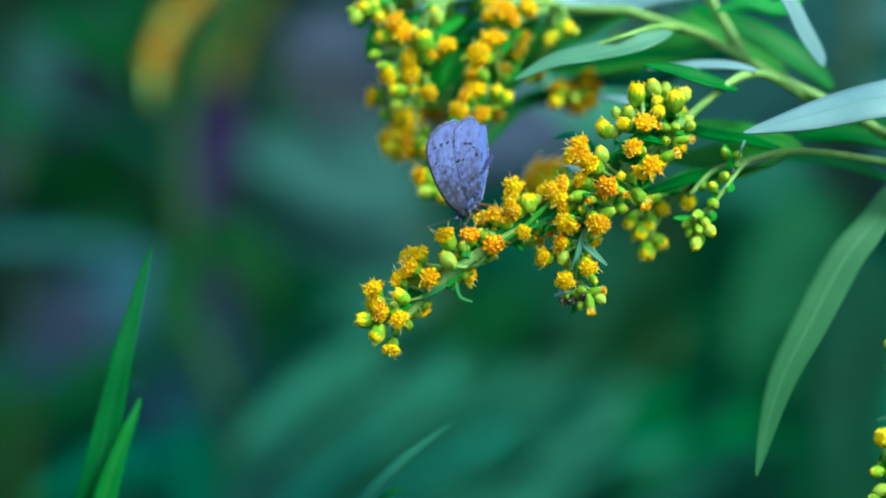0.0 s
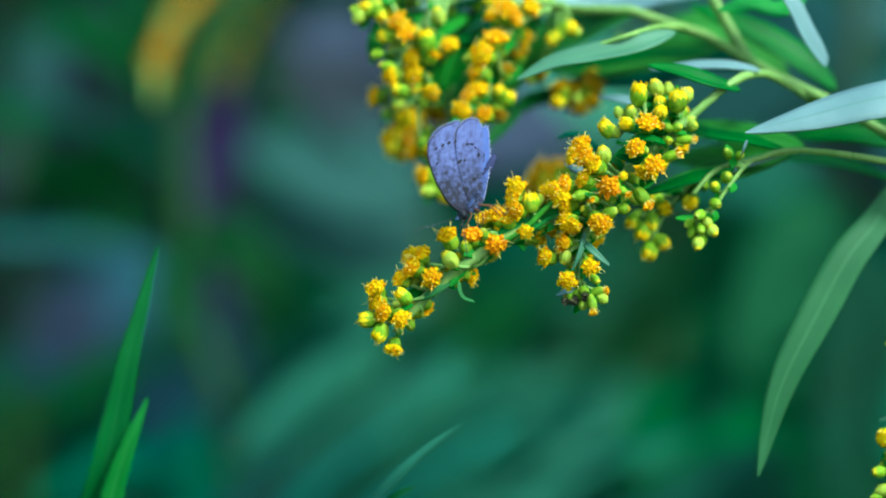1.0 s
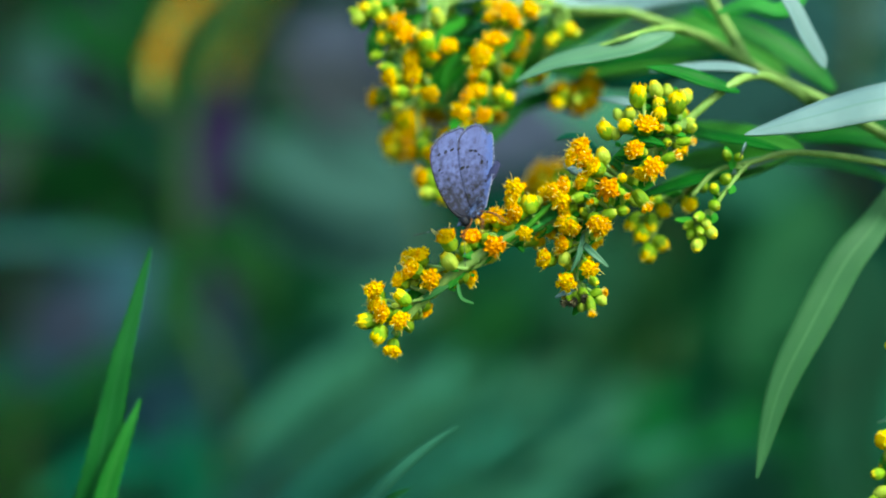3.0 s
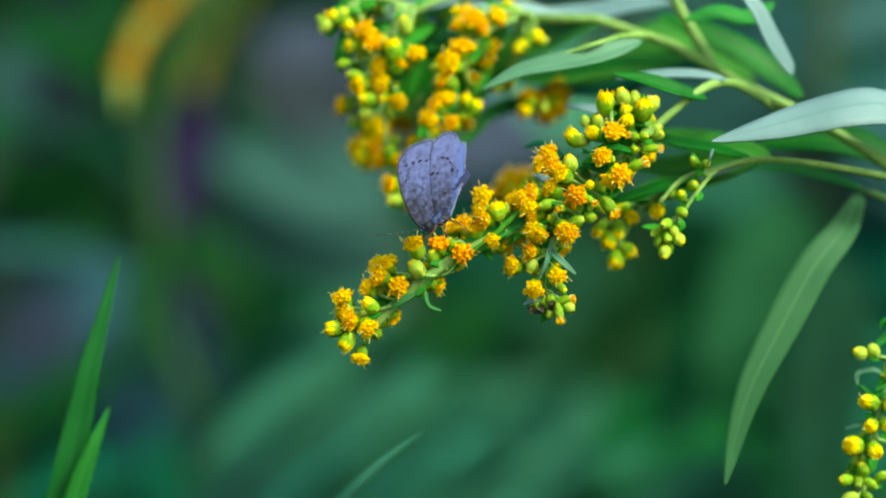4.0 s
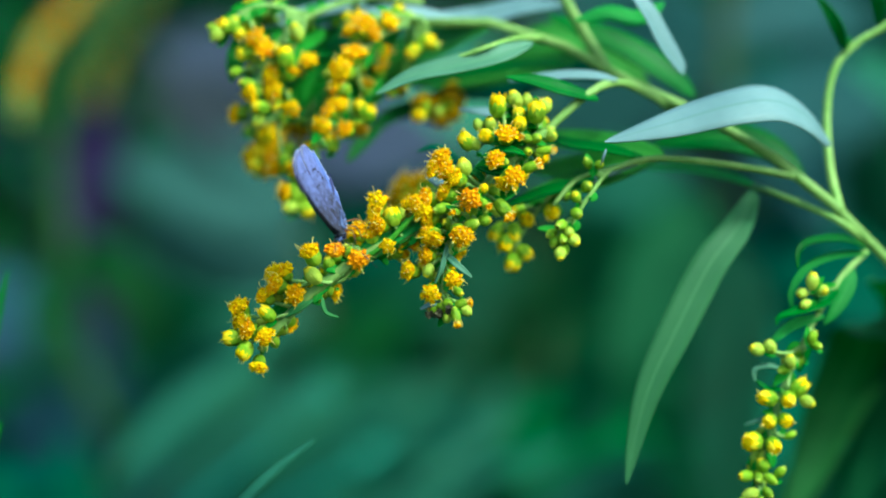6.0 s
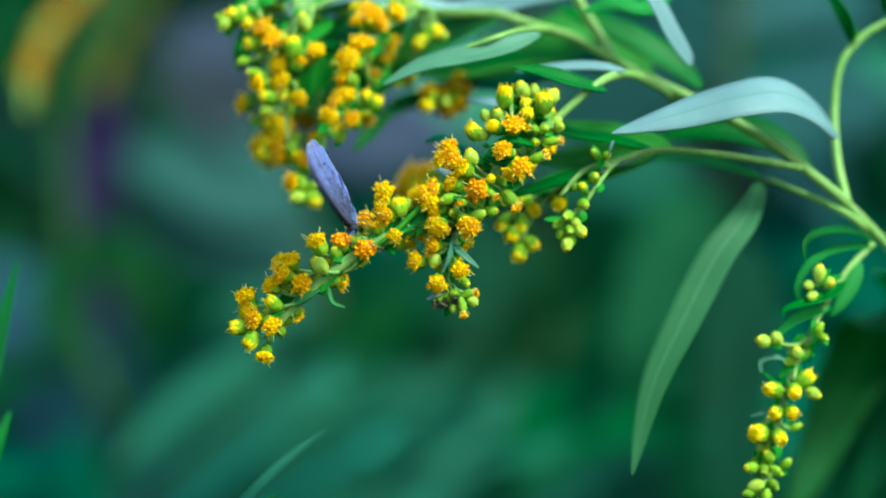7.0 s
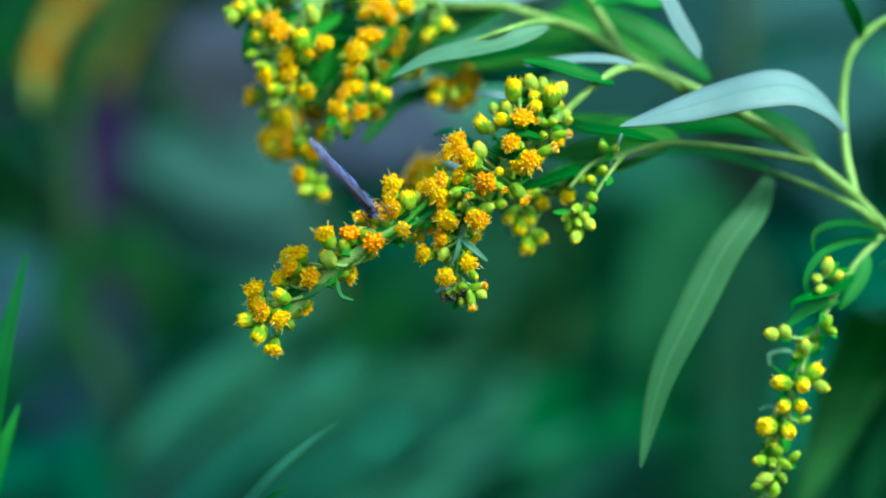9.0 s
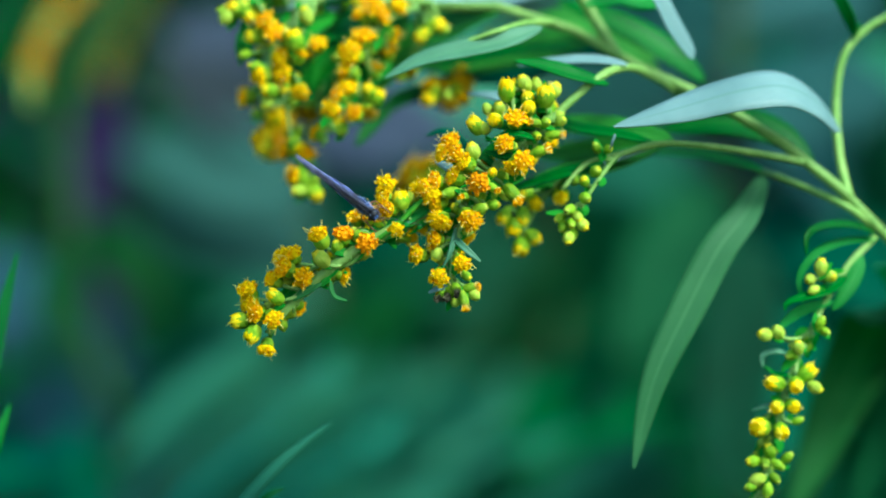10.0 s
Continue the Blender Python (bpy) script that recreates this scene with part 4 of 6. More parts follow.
leaf(rod, [(45.07, 26.00, 1031.71), (36.52, 30.00, 1031.13), (26.76, 32.00, 1029.75), (14.17, 34.00, 1029.35)], 6.5, (0, -0.8, 0.5), LEAF_MID, peak=0.5)
leaf(rod, [(49.71, 24.00, 1027.74), (41.92, 30.00, 1029.96), (33.42, 36.00, 1027.94), (23.49, 38.00, 1026.70)], 6.0, (0, -0.75, 0.55), LEAF_TEAL, peak=0.5)
leaf(rod, [(30.82, 26.00, 1037.32), (24.05, 32.00, 1035.80), (17.81, 34.00, 1033.71), (10.59, 36.00, 1029.31)], 6.5, (0, -0.8, 0.5), LEAF_MID, peak=0.5)
leaf(rod, [(54.86, 26.00, 1026.81), (49.12, 30.00, 1031.58), (43.25, 34.00, 1035.53), (33.42, 36.00, 1035.70)], 6.0, (0, -0.8, 0.5), LEAF_MID, peak=0.5)
leaf(rod, [(41.50, 26.00, 1040.17), (35.45, 28.00, 1039.92), (28.43, 30.00, 1038.77), (20.43, 32.00, 1039.42)], 5.0, (0, -0.6, 0.7), LEAF_PALE, peak=0.5)
leaf(rod, [(41.97, 14.00, 1036.36), (47.15, 14.00, 1037.22), (51.47, 14.00, 1036.36), (56.08, 16.00, 1039.15)], 4.0, (0, -0.6, 0.7), LEAF_LIGHT, peak=0.5)
leaf(rod, [(70.36, 20.00, 1010.36), (66.25, 14.00, 1004.18), (61.32, 11.00, 998.55), (55.83, 9.00, 989.07), (51.40, 8.00, 980.65), (49.11, 8.00, 973.45), (47.41, 8.00, 965.81)], 5.3, (0.1, -0.9, 0.35), LEAF_HANG, peak=0.42, fold=0.14, twist=0.1)
leaf(rod, [(35.03, 9.00, 1032.73), (29.34, 7.00, 1030.61), (22.49, 6.00, 1029.09), (16.57, 6.00, 1027.82), (11.08, 6.00, 1025.28)], 3.7, (0.1, -0.7, 0.65), LEAF_SAGE, fold=0.3)
leaf(rod, [(61.67, 24.00, 1025.08), (57.10, 23.00, 1028.81), (51.80, 23.00, 1032.35), (45.72, 24.00, 1035.53), (38.83, 26.00, 1038.39)], 5.0, (0.2, -0.8, 0.5), LEAF, fold=0.15)
leaf(rod, [(58.25, 12.00, 1027.75), (54.93, 11.00, 1032.65), (52.22, 10.00, 1037.69), (47.52, 10.00, 1043.67)], 3.6, (0.5, -0.7, 0.4), LEAF_PALE, peak=0.35, fold=0.3)
leaf(rod, [(44.48, 6.00, 1023.76), (39.20, 4.00, 1025.15), (34.99, 4.00, 1026.50), (30.37, 4.00, 1027.34)], 2.8, (0, -0.7, 0.7), LEAF, fold=0.2)
leaf(rod, [(47.82, 9.00, 1026.85), (43.25, 10.00, 1027.61), (38.22, 11.00, 1027.68), (31.44, 12.00, 1027.23)], 2.6, (0, -0.5, 0.85), LEAF_PALE)
leaf(rod, [(41.29, 24.00, 1030.66), (32.60, 26.00, 1030.37), (23.81, 28.00, 1028.91), (15.83, 30.00, 1027.98)], 3.6, (0, -0.4, 0.9), LEAF)
leaf(rod, [(24.58, 26.00, 1038.03), (15.68, 26.00, 1039.28), (7.66, 26.00, 1038.39), (0.54, 27.00, 1036.70)], 4.2, (0, -0.5, 0.85), LEAF_PALE)
leaf(rod, [(10.28, 24.00, 1040.85), (3.19, 24.00, 1039.52), (-3.01, 24.00, 1038.19), (-10.10, 24.00, 1036.86)], 4.6, (0, -0.5, 0.85), LEAF_PALE)
leaf(rod, [(15.52, 22.00, 1037.12), (10.23, 22.00, 1033.59), (4.94, 22.00, 1032.71), (0.53, 22.00, 1032.53)], 2.6, (0, -0.7, 0.7), LEAF)
leaf(rod, [(51.42, 6.00, 1014.63), (45.57, 8.00, 1016.24), (38.97, 10.00, 1017.61), (29.73, 12.00, 1021.56)], 3.4, (0, -0.4, 0.9), LEAF)
leaf(rod, [(43.64, 6.00, 1011.92), (38.46, 5.00, 1010.63), (34.24, 5.00, 1009.36), (28.34, 5.00, 1007.67)], 2.6, (0, -0.5, 0.8), LEAF)
leaf(rod, [(51.38, 7.00, 1014.33), (45.69, 9.00, 1012.70), (40.68, 10.00, 1011.20), (34.88, 12.00, 1010.57)], 2.4, (0, -0.5, 0.8), LEAF_PALE)
leaf(rod, [(26.72, 6.00, 1011.92), (23.46, 8.00, 1014.11), (20.17, 10.00, 1017.18), (17.18, 10.00, 1016.75)], 2.2, (0, -0.5, 0.8), LEAF_TEAL)
leaf(rod, [(31.97, 8.00, 1020.49), (27.86, 10.00, 1022.31), (23.71, 12.00, 1023.11)], 2.2, (0, -0.5, 0.8), LEAF_PALE)
leaf(rod, [(32.86, -1.00, 1015.44), (29.46, -2.00, 1016.22), (26.15, -2.00, 1015.15)], 1.6, (0, -0.6, 0.8), LEAF, n=12)
leaf(rod, [(30.46, 0.00, 1012.98), (27.88, -1.00, 1012.95), (25.40, -1.00, 1013.78)], 1.6, (0, -0.6, 0.8), LEAF, n=12)
leaf(rod, [(23.93, 2.00, 1011.80), (20.64, 3.00, 1011.41), (18.17, 4.00, 1012.70)], 1.8, (0, -0.6, 0.8), LEAF_PALE, n=12)
leaf(rod, [(20.42, -1.00, 1001.33), (21.96, -3.00, 999.67), (24.27, -3.00, 997.61)], 0.8, (-0.3, -0.7, 0.6), LEAF_SAGE, n=12)
leaf(rod, [(20.83, -1.00, 1002.57), (19.89, -3.00, 999.26), (18.82, -3.00, 996.95)], 0.8, (0.8, -0.6, 0.2), LEAF_SAGE, n=12)
leaf(rod, [(21.30, 0.00, 993.43), (18.76, -1.00, 993.86), (16.68, -1.00, 993.11)], 0.9, (0, -0.7, 0.7), LEAF_PALE, n=12)
leaf(rod, [(2.32, -1.00, 995.10), (2.40, -2.00, 993.88), (2.98, -2.00, 992.80), (4.63, -2.00, 992.22)], 0.5, (0.6, -0.6, 0.5), LEAF_THIN, n=12)
leaf(rod, [(1.33, 0.00, 995.51), (-1.16, -1.00, 993.86), (-3.24, -1.00, 992.45)], 1.3, (0.1, -0.8, 0.6), LEAF_THIN, n=12)
leaf(rod, [(18.07, 2.00, 1005.94), (14.73, 2.00, 1004.69), (9.71, 2.00, 1003.43)], 3.0, (0.1, -0.6, 0.7), LEAF, n=14)
leaf(rod, [(43.94, 0.00, 1013.81), (44.15, -1.00, 1014.86), (44.65, -1.00, 1016.02)], 0.6, (0.9, -0.5, 0.0), LEAF_PALE, n=8)

# small hanging spray beside the stem
raceme(rod, [(85.89, 13.00, 999.96), (81.26, 10.00, 996.08), (77.30, 8.00, 990.86), (74.23, 6.00, 985.86), (71.55, 5.00, 980.86), (69.57, 5.00, 975.81), (67.72, 5.00, 969.06), (66.30, 5.00, 962.31), (65.60, 5.00, 957.24)], 0.0005, 0.0003, [
        (75.6, 3.0, 996.1, "P", 92, 1.05), (73.7, 3.0, 993.8, "p", 200), (77.3, 3.0, 994.2, "p", 330, 0.95), (74.1, 3.0, 992.2, "P", 200, 0.85),
        (66.5, 3.0, 985.9, "P", 165, 1.05), (68.7, 3.0, 986.6, "P", 110, 1.05), (71.7, 2.0, 984.5, "P", 90, 1.05), (70.6, 3.0, 982.6, "B", 200, 0.85),
        (75.5, 3.0, 987.7, "B", 70, 0.85), (76.2, 3.0, 986.0, "B", 330, 0.75), (73.5, 3.0, 980.2, "H", 40, 0.95), (74.6, 3.0, 977.6, "P", 325, 0.95),
        (67.7, 2.0, 978.6, "H", 160, 1.1), (71.3, 2.0, 978.1, "h", 250, 1.05), (68.2, 2.0, 974.9, "h", 200), (71.0, 2.0, 974.9, "h", 320, 0.95),],
       31, 12, 1.5, 2.0, "BBP", 0.95, 0.4, 14)
raceme(rod, [(69.53, 5.00, 974.11), (67.72, 5.00, 969.06), (66.30, 5.00, 962.31), (65.60, 5.00, 957.24), (64.83, 5.00, 953.01)], 0.0004, 0.0003, [
        (65.4, 2.0, 972.1, "h", 180, 1.3), (69.0, 2.0, 971.2, "h", 280), (67.2, 3.0, 968.8, "B", 120), (64.4, 3.0, 966.9, "B", 180),
        (66.6, 3.0, 966.5, "b", 260, 0.95), (68.8, 3.0, 966.1, "B", 330, 0.9), (70.1, 3.0, 967.5, "B", 40, 0.85), (65.0, 3.0, 964.1, "P", 200, 1.1),
        (68.3, 3.0, 964.0, "B", 300, 0.9), (72.2, 5.0, 972.8, "B", 30, 0.8), (63.9, 3.0, 963.1, "B", 190, 0.9), (66.8, 3.0, 962.1, "B", 250, 0.95),],
       32, 14, 1.7, 2.0, "BBP", 0.95, 0.05, 8)
leaf(rod, [(85.69, 12.00, 1000.56), (81.18, 9.00, 1001.92), (76.28, 6.00, 1001.74), (73.92, 5.00, 1000.33), (73.78, 5.00, 997.62)], 1.9, (0.2, -0.5, 0.85), LEAF, n=18, peak=0.3)
leaf(rod, [(86.32, 13.00, 999.69), (80.46, 10.00, 999.36), (75.71, 8.00, 997.57), (73.04, 7.00, 993.96), (73.48, 7.00, 990.28)], 1.5, (-0.2, -0.6, 0.75), LEAF_LIGHT, n=18, peak=0.35)
leaf(rod, [(80.39, 8.00, 994.22), (76.55, 4.00, 992.23), (72.93, 3.00, 991.22), (70.37, 3.00, 990.43), (70.00, 3.00, 989.26)], 2.0, (0.1, -0.6, 0.8), LEAF, n=16)
leaf(rod, [(78.15, 8.00, 990.41), (73.45, 6.00, 989.28), (70.66, 5.00, 987.67), (68.92, 5.00, 986.01)], 1.6, (0.1, -0.7, 0.6), LEAF_LIGHT, n=14)
leaf(rod, [(71.82, 5.00, 981.70), (69.12, 4.00, 983.16), (66.81, 4.00, 982.70), (66.69, 4.00, 981.01)], 0.9, (0, -0.5, 0.8), LEAF_SAGE, n=14)
leaf(rod, [(70.93, 5.00, 979.60), (68.62, 4.00, 979.70), (66.94, 4.00, 981.01)], 0.9, (0, -0.5, 0.8), LEAF, n=12)
leaf(rod, [(69.98, 5.00, 975.12), (67.25, 4.00, 975.07), (64.93, 4.00, 974.45)], 0.8, (0, -0.5, 0.8), LEAF_SAGE, n=12)
leaf(rod, [(83.24, 11.00, 997.58), (82.10, 10.00, 994.59), (79.65, 9.00, 990.79), (78.32, 9.00, 989.10)], 2.4, (0.3, -0.8, 0.3), LEAF_LIGHT, n=16)
leaf(rod, [(75.52, 6.00, 985.83), (74.36, 6.00, 983.73), (73.73, 6.00, 982.04)], 0.8, (0.6, -0.7, 0.3), LEAF, n=10)
leaf(rod, [(84.26, 16.00, 1030.80), (83.07, 15.00, 1034.23), (81.37, 15.00, 1037.31), (79.66, 15.00, 1039.52)], 1.8, (-0.6, -0.6, 0.4), LEAF, n=14)
leaf(rod, [(84.07, 16.00, 1030.37), (84.08, 15.00, 1032.03), (84.80, 15.00, 1033.15)], 0.8, (0.6, -0.6, 0.4), LEAF, n=10)
leaf(rod, [(89.28, 16.00, 1035.10), (89.47, 15.00, 1037.62), (88.49, 15.00, 1041.13)], 2.4, (-0.6, -0.6, 0.4), LEAF, n=14)
leaf(rod, [(94.39, 20.00, 993.80), (93.89, 45.00, 987.89), (88.95, 60.00, 972.04), (80.75, 66.00, 950.15)], 12, (0.1, -0.95, 0.3), LEAF_THIN, peak=0.4, fold=0.12)
leaf(rod, [(95.69, 20.00, 992.00), (98.69, 50.00, 981.94), (98.02, 66.00, 967.51), (92.44, 70.00, 947.43)], 11, (0.1, -0.95, 0.3), LEAF_GLADE, peak=0.4, fold=0.12)
# lower leaves along the stem, down to the foot
for k in range(16):
    h = 120 + 45 * k
    a = 2.4 * k
    d = Vector((math.cos(a), math.sin(a) * 0.9 + 0.35, 0)) * 1000
    x0, y0 = 188 - 0.000028 * h * h * 0.4, 42
    leaf(rod, [(x0, y0, h), (x0 + 0.035 * d.x, y0 + 0.035 * d.y, h + 18), (x0 + 0.075 * d.x, y0 + 0.075 * d.y, h + 12), (x0 + 0.11 * d.x, y0 + 0.11 * d.y, h - 14)], 13, (0, 0, 1), LEAF, teeth=0.04)


# ------------------------------------------------------------------ neighbouring shoots, a little behind
shoot = thing("goldenrod_shoot", Vector((-0.072, 0.0, 0)), "young goldenrod shoot with upright toothed leaves", "plant")
stalk(shoot, [(-72, 0, -10), (-70, 0, 500), (-64, -5, 880), (-52.14, -14.00, 955.04)], 1.8, 1.0, STEM, "stem")
leaf(shoot, [(-52.14, -14.00, 955.04), (-50.27, -16.00, 960.07), (-47.85, -18.00, 967.41), (-45.91, -19.00, 975.79), (-44.06, -20.00, 984.12), (-41.87, -20.00, 992.39), (-39.67, -20.00, 1000.42)], 4.6, (0.35, -0.9, 0.3), LEAF_SHOOT, peak=0.16, fold=0.35, teeth=0.06, n=40)
leaf(shoot, [(-52.14, -14.00, 955.04), (-47.85, -18.00, 961.09), (-45.46, -20.00, 968.39), (-43.14, -21.00, 974.36), (-41.02, -21.00, 979.39)], 3.2, (0.4, -0.85, 0.3), LEAF_LIGHT, peak=0.3, fold=0.35, teeth=0.08, n=30)
leaf(shoot, [(-52.14, -14.00, 955.04), (-56.47, -16.00, 957.68), (-58.97, -20.00, 957.37), (-62.54, -22.00, 956.83)], 6, (0, -0.3, 0.9), LEAF, peak=0.4, teeth=0.05)
shoot_b = thing("goldenrod_shoot", Vector((-0.03, 0.0, 0)), "young goldenrod shoot with one long curved leaf tip", "plant")
stalk(shoot_b, [(-30, 0, -10), (-26, 0, 500), (-24, -6, 850), (-16.88, -12.00, 956.82)], 1.8, 1.0, STEM, "stem")
leaf(shoot_b, [(-16.88, -12.00, 956.82), (-10.27, -18.00, 963.88), (-6.28, -20.00, 968.42), (-1.95, -20.00, 972.35), (2.61, -20.00, 975.58)], 2.0, (-0.3, -0.7, 0.6), LEAF_SILVER, peak=0.3, fold=0.3, teeth=0.06, n=36)
leaf(shoot_b, [(-16.88, -12.00, 956.82), (-9.47, -18.00, 962.69), (-6.27, -20.00, 965.66), (-4.07, -20.00, 966.69)], 2.6, (-0.6, -0.5, 0.6), LEAF_SHOOT, peak=0.3, fold=0.3, n=24)


def back_plant(name, label, stem, leaves, seed, stem_mat=None, girth=2.6):
    rnd = random.Random(seed)
    foot = Vector((stem[0][0], stem[0][1], 0)) * 0.001
    e = thing(name, foot, label, "plant", "tall leafy plants behind")
    stalk(e, [(stem[0][0], stem[0][1], -15), *stem], girth, girth * 0.6, stem_mat or STEM_DARK, "stem")
    for base, tip, width, arch, face, mat in leaves:
        b, t = Vector(base), Vector(tip)
        mid = b.lerp(t, 0.5) + Vector((0, 0, arch))
        leaf(e, [b, b.lerp(mid, 0.55) + Vector((0, 0, arch * 0.25)), mid, mid.lerp(t, 0.55) + Vector((0, 0, arch * 0.2)), t], width, face, mat, fold=0.12)
    return e


UP = (0, -0.45, 0.9)
FRONT = (0, -0.95, 0.3)
SKYWARD = (-0.3, -0.55, 0.8)
plant_a = back_plant("goldenrod", "blurred goldenrod with drooping yellow sprays", [(-110, 330, 0), (-105, 330, 500), (-90, 330, 850), (-58.88, 330.00, 934.03), (-69.11, 330.00, 981.27), (-72.26, 330.00, 1022.20), (-71.48, 330.00, 1050.54), (-62.03, 330.00, 1075.73), (-49.43, 330.00, 1091.47)],
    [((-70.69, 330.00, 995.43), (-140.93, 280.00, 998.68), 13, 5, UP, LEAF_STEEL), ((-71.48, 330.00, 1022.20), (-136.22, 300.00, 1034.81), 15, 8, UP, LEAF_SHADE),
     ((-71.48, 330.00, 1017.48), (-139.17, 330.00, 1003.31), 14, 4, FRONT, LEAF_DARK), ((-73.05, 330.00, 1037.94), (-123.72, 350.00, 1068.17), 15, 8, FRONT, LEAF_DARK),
     ((-68.23, 420.00, 978.86), (-94.21, 400.00, 927.44), 34, 0, FRONT, LEAF_SKY_SHEEN), ((-68.23, 420.00, 982.41), (-132.31, 400.00, 958.61), 30, 10, FRONT, LEAF_SKY_SHEEN),
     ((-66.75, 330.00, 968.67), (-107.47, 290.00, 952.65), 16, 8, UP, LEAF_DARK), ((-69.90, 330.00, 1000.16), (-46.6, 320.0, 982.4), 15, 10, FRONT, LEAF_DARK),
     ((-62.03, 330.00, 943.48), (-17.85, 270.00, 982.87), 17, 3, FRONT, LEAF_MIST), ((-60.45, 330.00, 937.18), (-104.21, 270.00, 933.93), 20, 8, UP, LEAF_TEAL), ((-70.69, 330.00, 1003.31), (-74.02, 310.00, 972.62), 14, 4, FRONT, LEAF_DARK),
     # The purple leaves fill a shaded gap beside the stem.
     ((-70.89, 430.00, 973.19), (-69.09, 430.00, 1025.37), 15, 0, FRONT, GAP_PURPLE), ((-75.39, 430.00, 1019.97), (-65.49, 430.00, 1054.16), 18, 0, FRONT, GAP_PURPLE), ((-49.18, 400.00, 965.54), (-54.38, 400.00, 1024.42), 13, 0, FRONT, LEAF_DARK), ((-72.26, 330.00, 1044.24), (-45.99, 350.00, 1081.13), 10, 6, FRONT, LEAF_DARK), ((-72.26, 330.00, 1042.66), (-94.57, 350.00, 1081.13), 14, 6, FRONT, LEAF_DARK),
     # Dark leaf put in for a shaded band at the far left.
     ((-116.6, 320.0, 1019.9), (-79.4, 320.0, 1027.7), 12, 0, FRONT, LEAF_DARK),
     ((-60.1, 340.0, 982.2), (-69.0, 340.0, 1033.3), 15, 0, FRONT, GAP_PURPLE),
     ((-125.0, 380.0, 974.4), (-98.1, 380.0, 981.2), 26, 0, FRONT, GAP_LILAC),
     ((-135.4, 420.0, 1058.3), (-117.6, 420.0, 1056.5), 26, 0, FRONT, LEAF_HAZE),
     ((-93.9, 380.0, 976.1), (-73.6, 380.0, 945.8), 24, 0, FRONT, LEAF_SKY_SHEEN)], 1, STEM_OLIVE, 4.2)
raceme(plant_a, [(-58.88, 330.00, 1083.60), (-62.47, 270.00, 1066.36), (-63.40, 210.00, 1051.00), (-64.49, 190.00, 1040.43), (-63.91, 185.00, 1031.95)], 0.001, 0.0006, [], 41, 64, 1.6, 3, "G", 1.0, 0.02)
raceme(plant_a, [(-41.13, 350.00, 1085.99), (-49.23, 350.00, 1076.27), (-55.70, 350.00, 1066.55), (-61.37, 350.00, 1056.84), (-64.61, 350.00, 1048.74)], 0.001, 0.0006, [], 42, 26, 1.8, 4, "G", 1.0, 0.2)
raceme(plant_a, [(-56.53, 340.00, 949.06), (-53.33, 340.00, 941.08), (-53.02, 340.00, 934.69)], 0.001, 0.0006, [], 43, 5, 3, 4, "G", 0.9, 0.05)

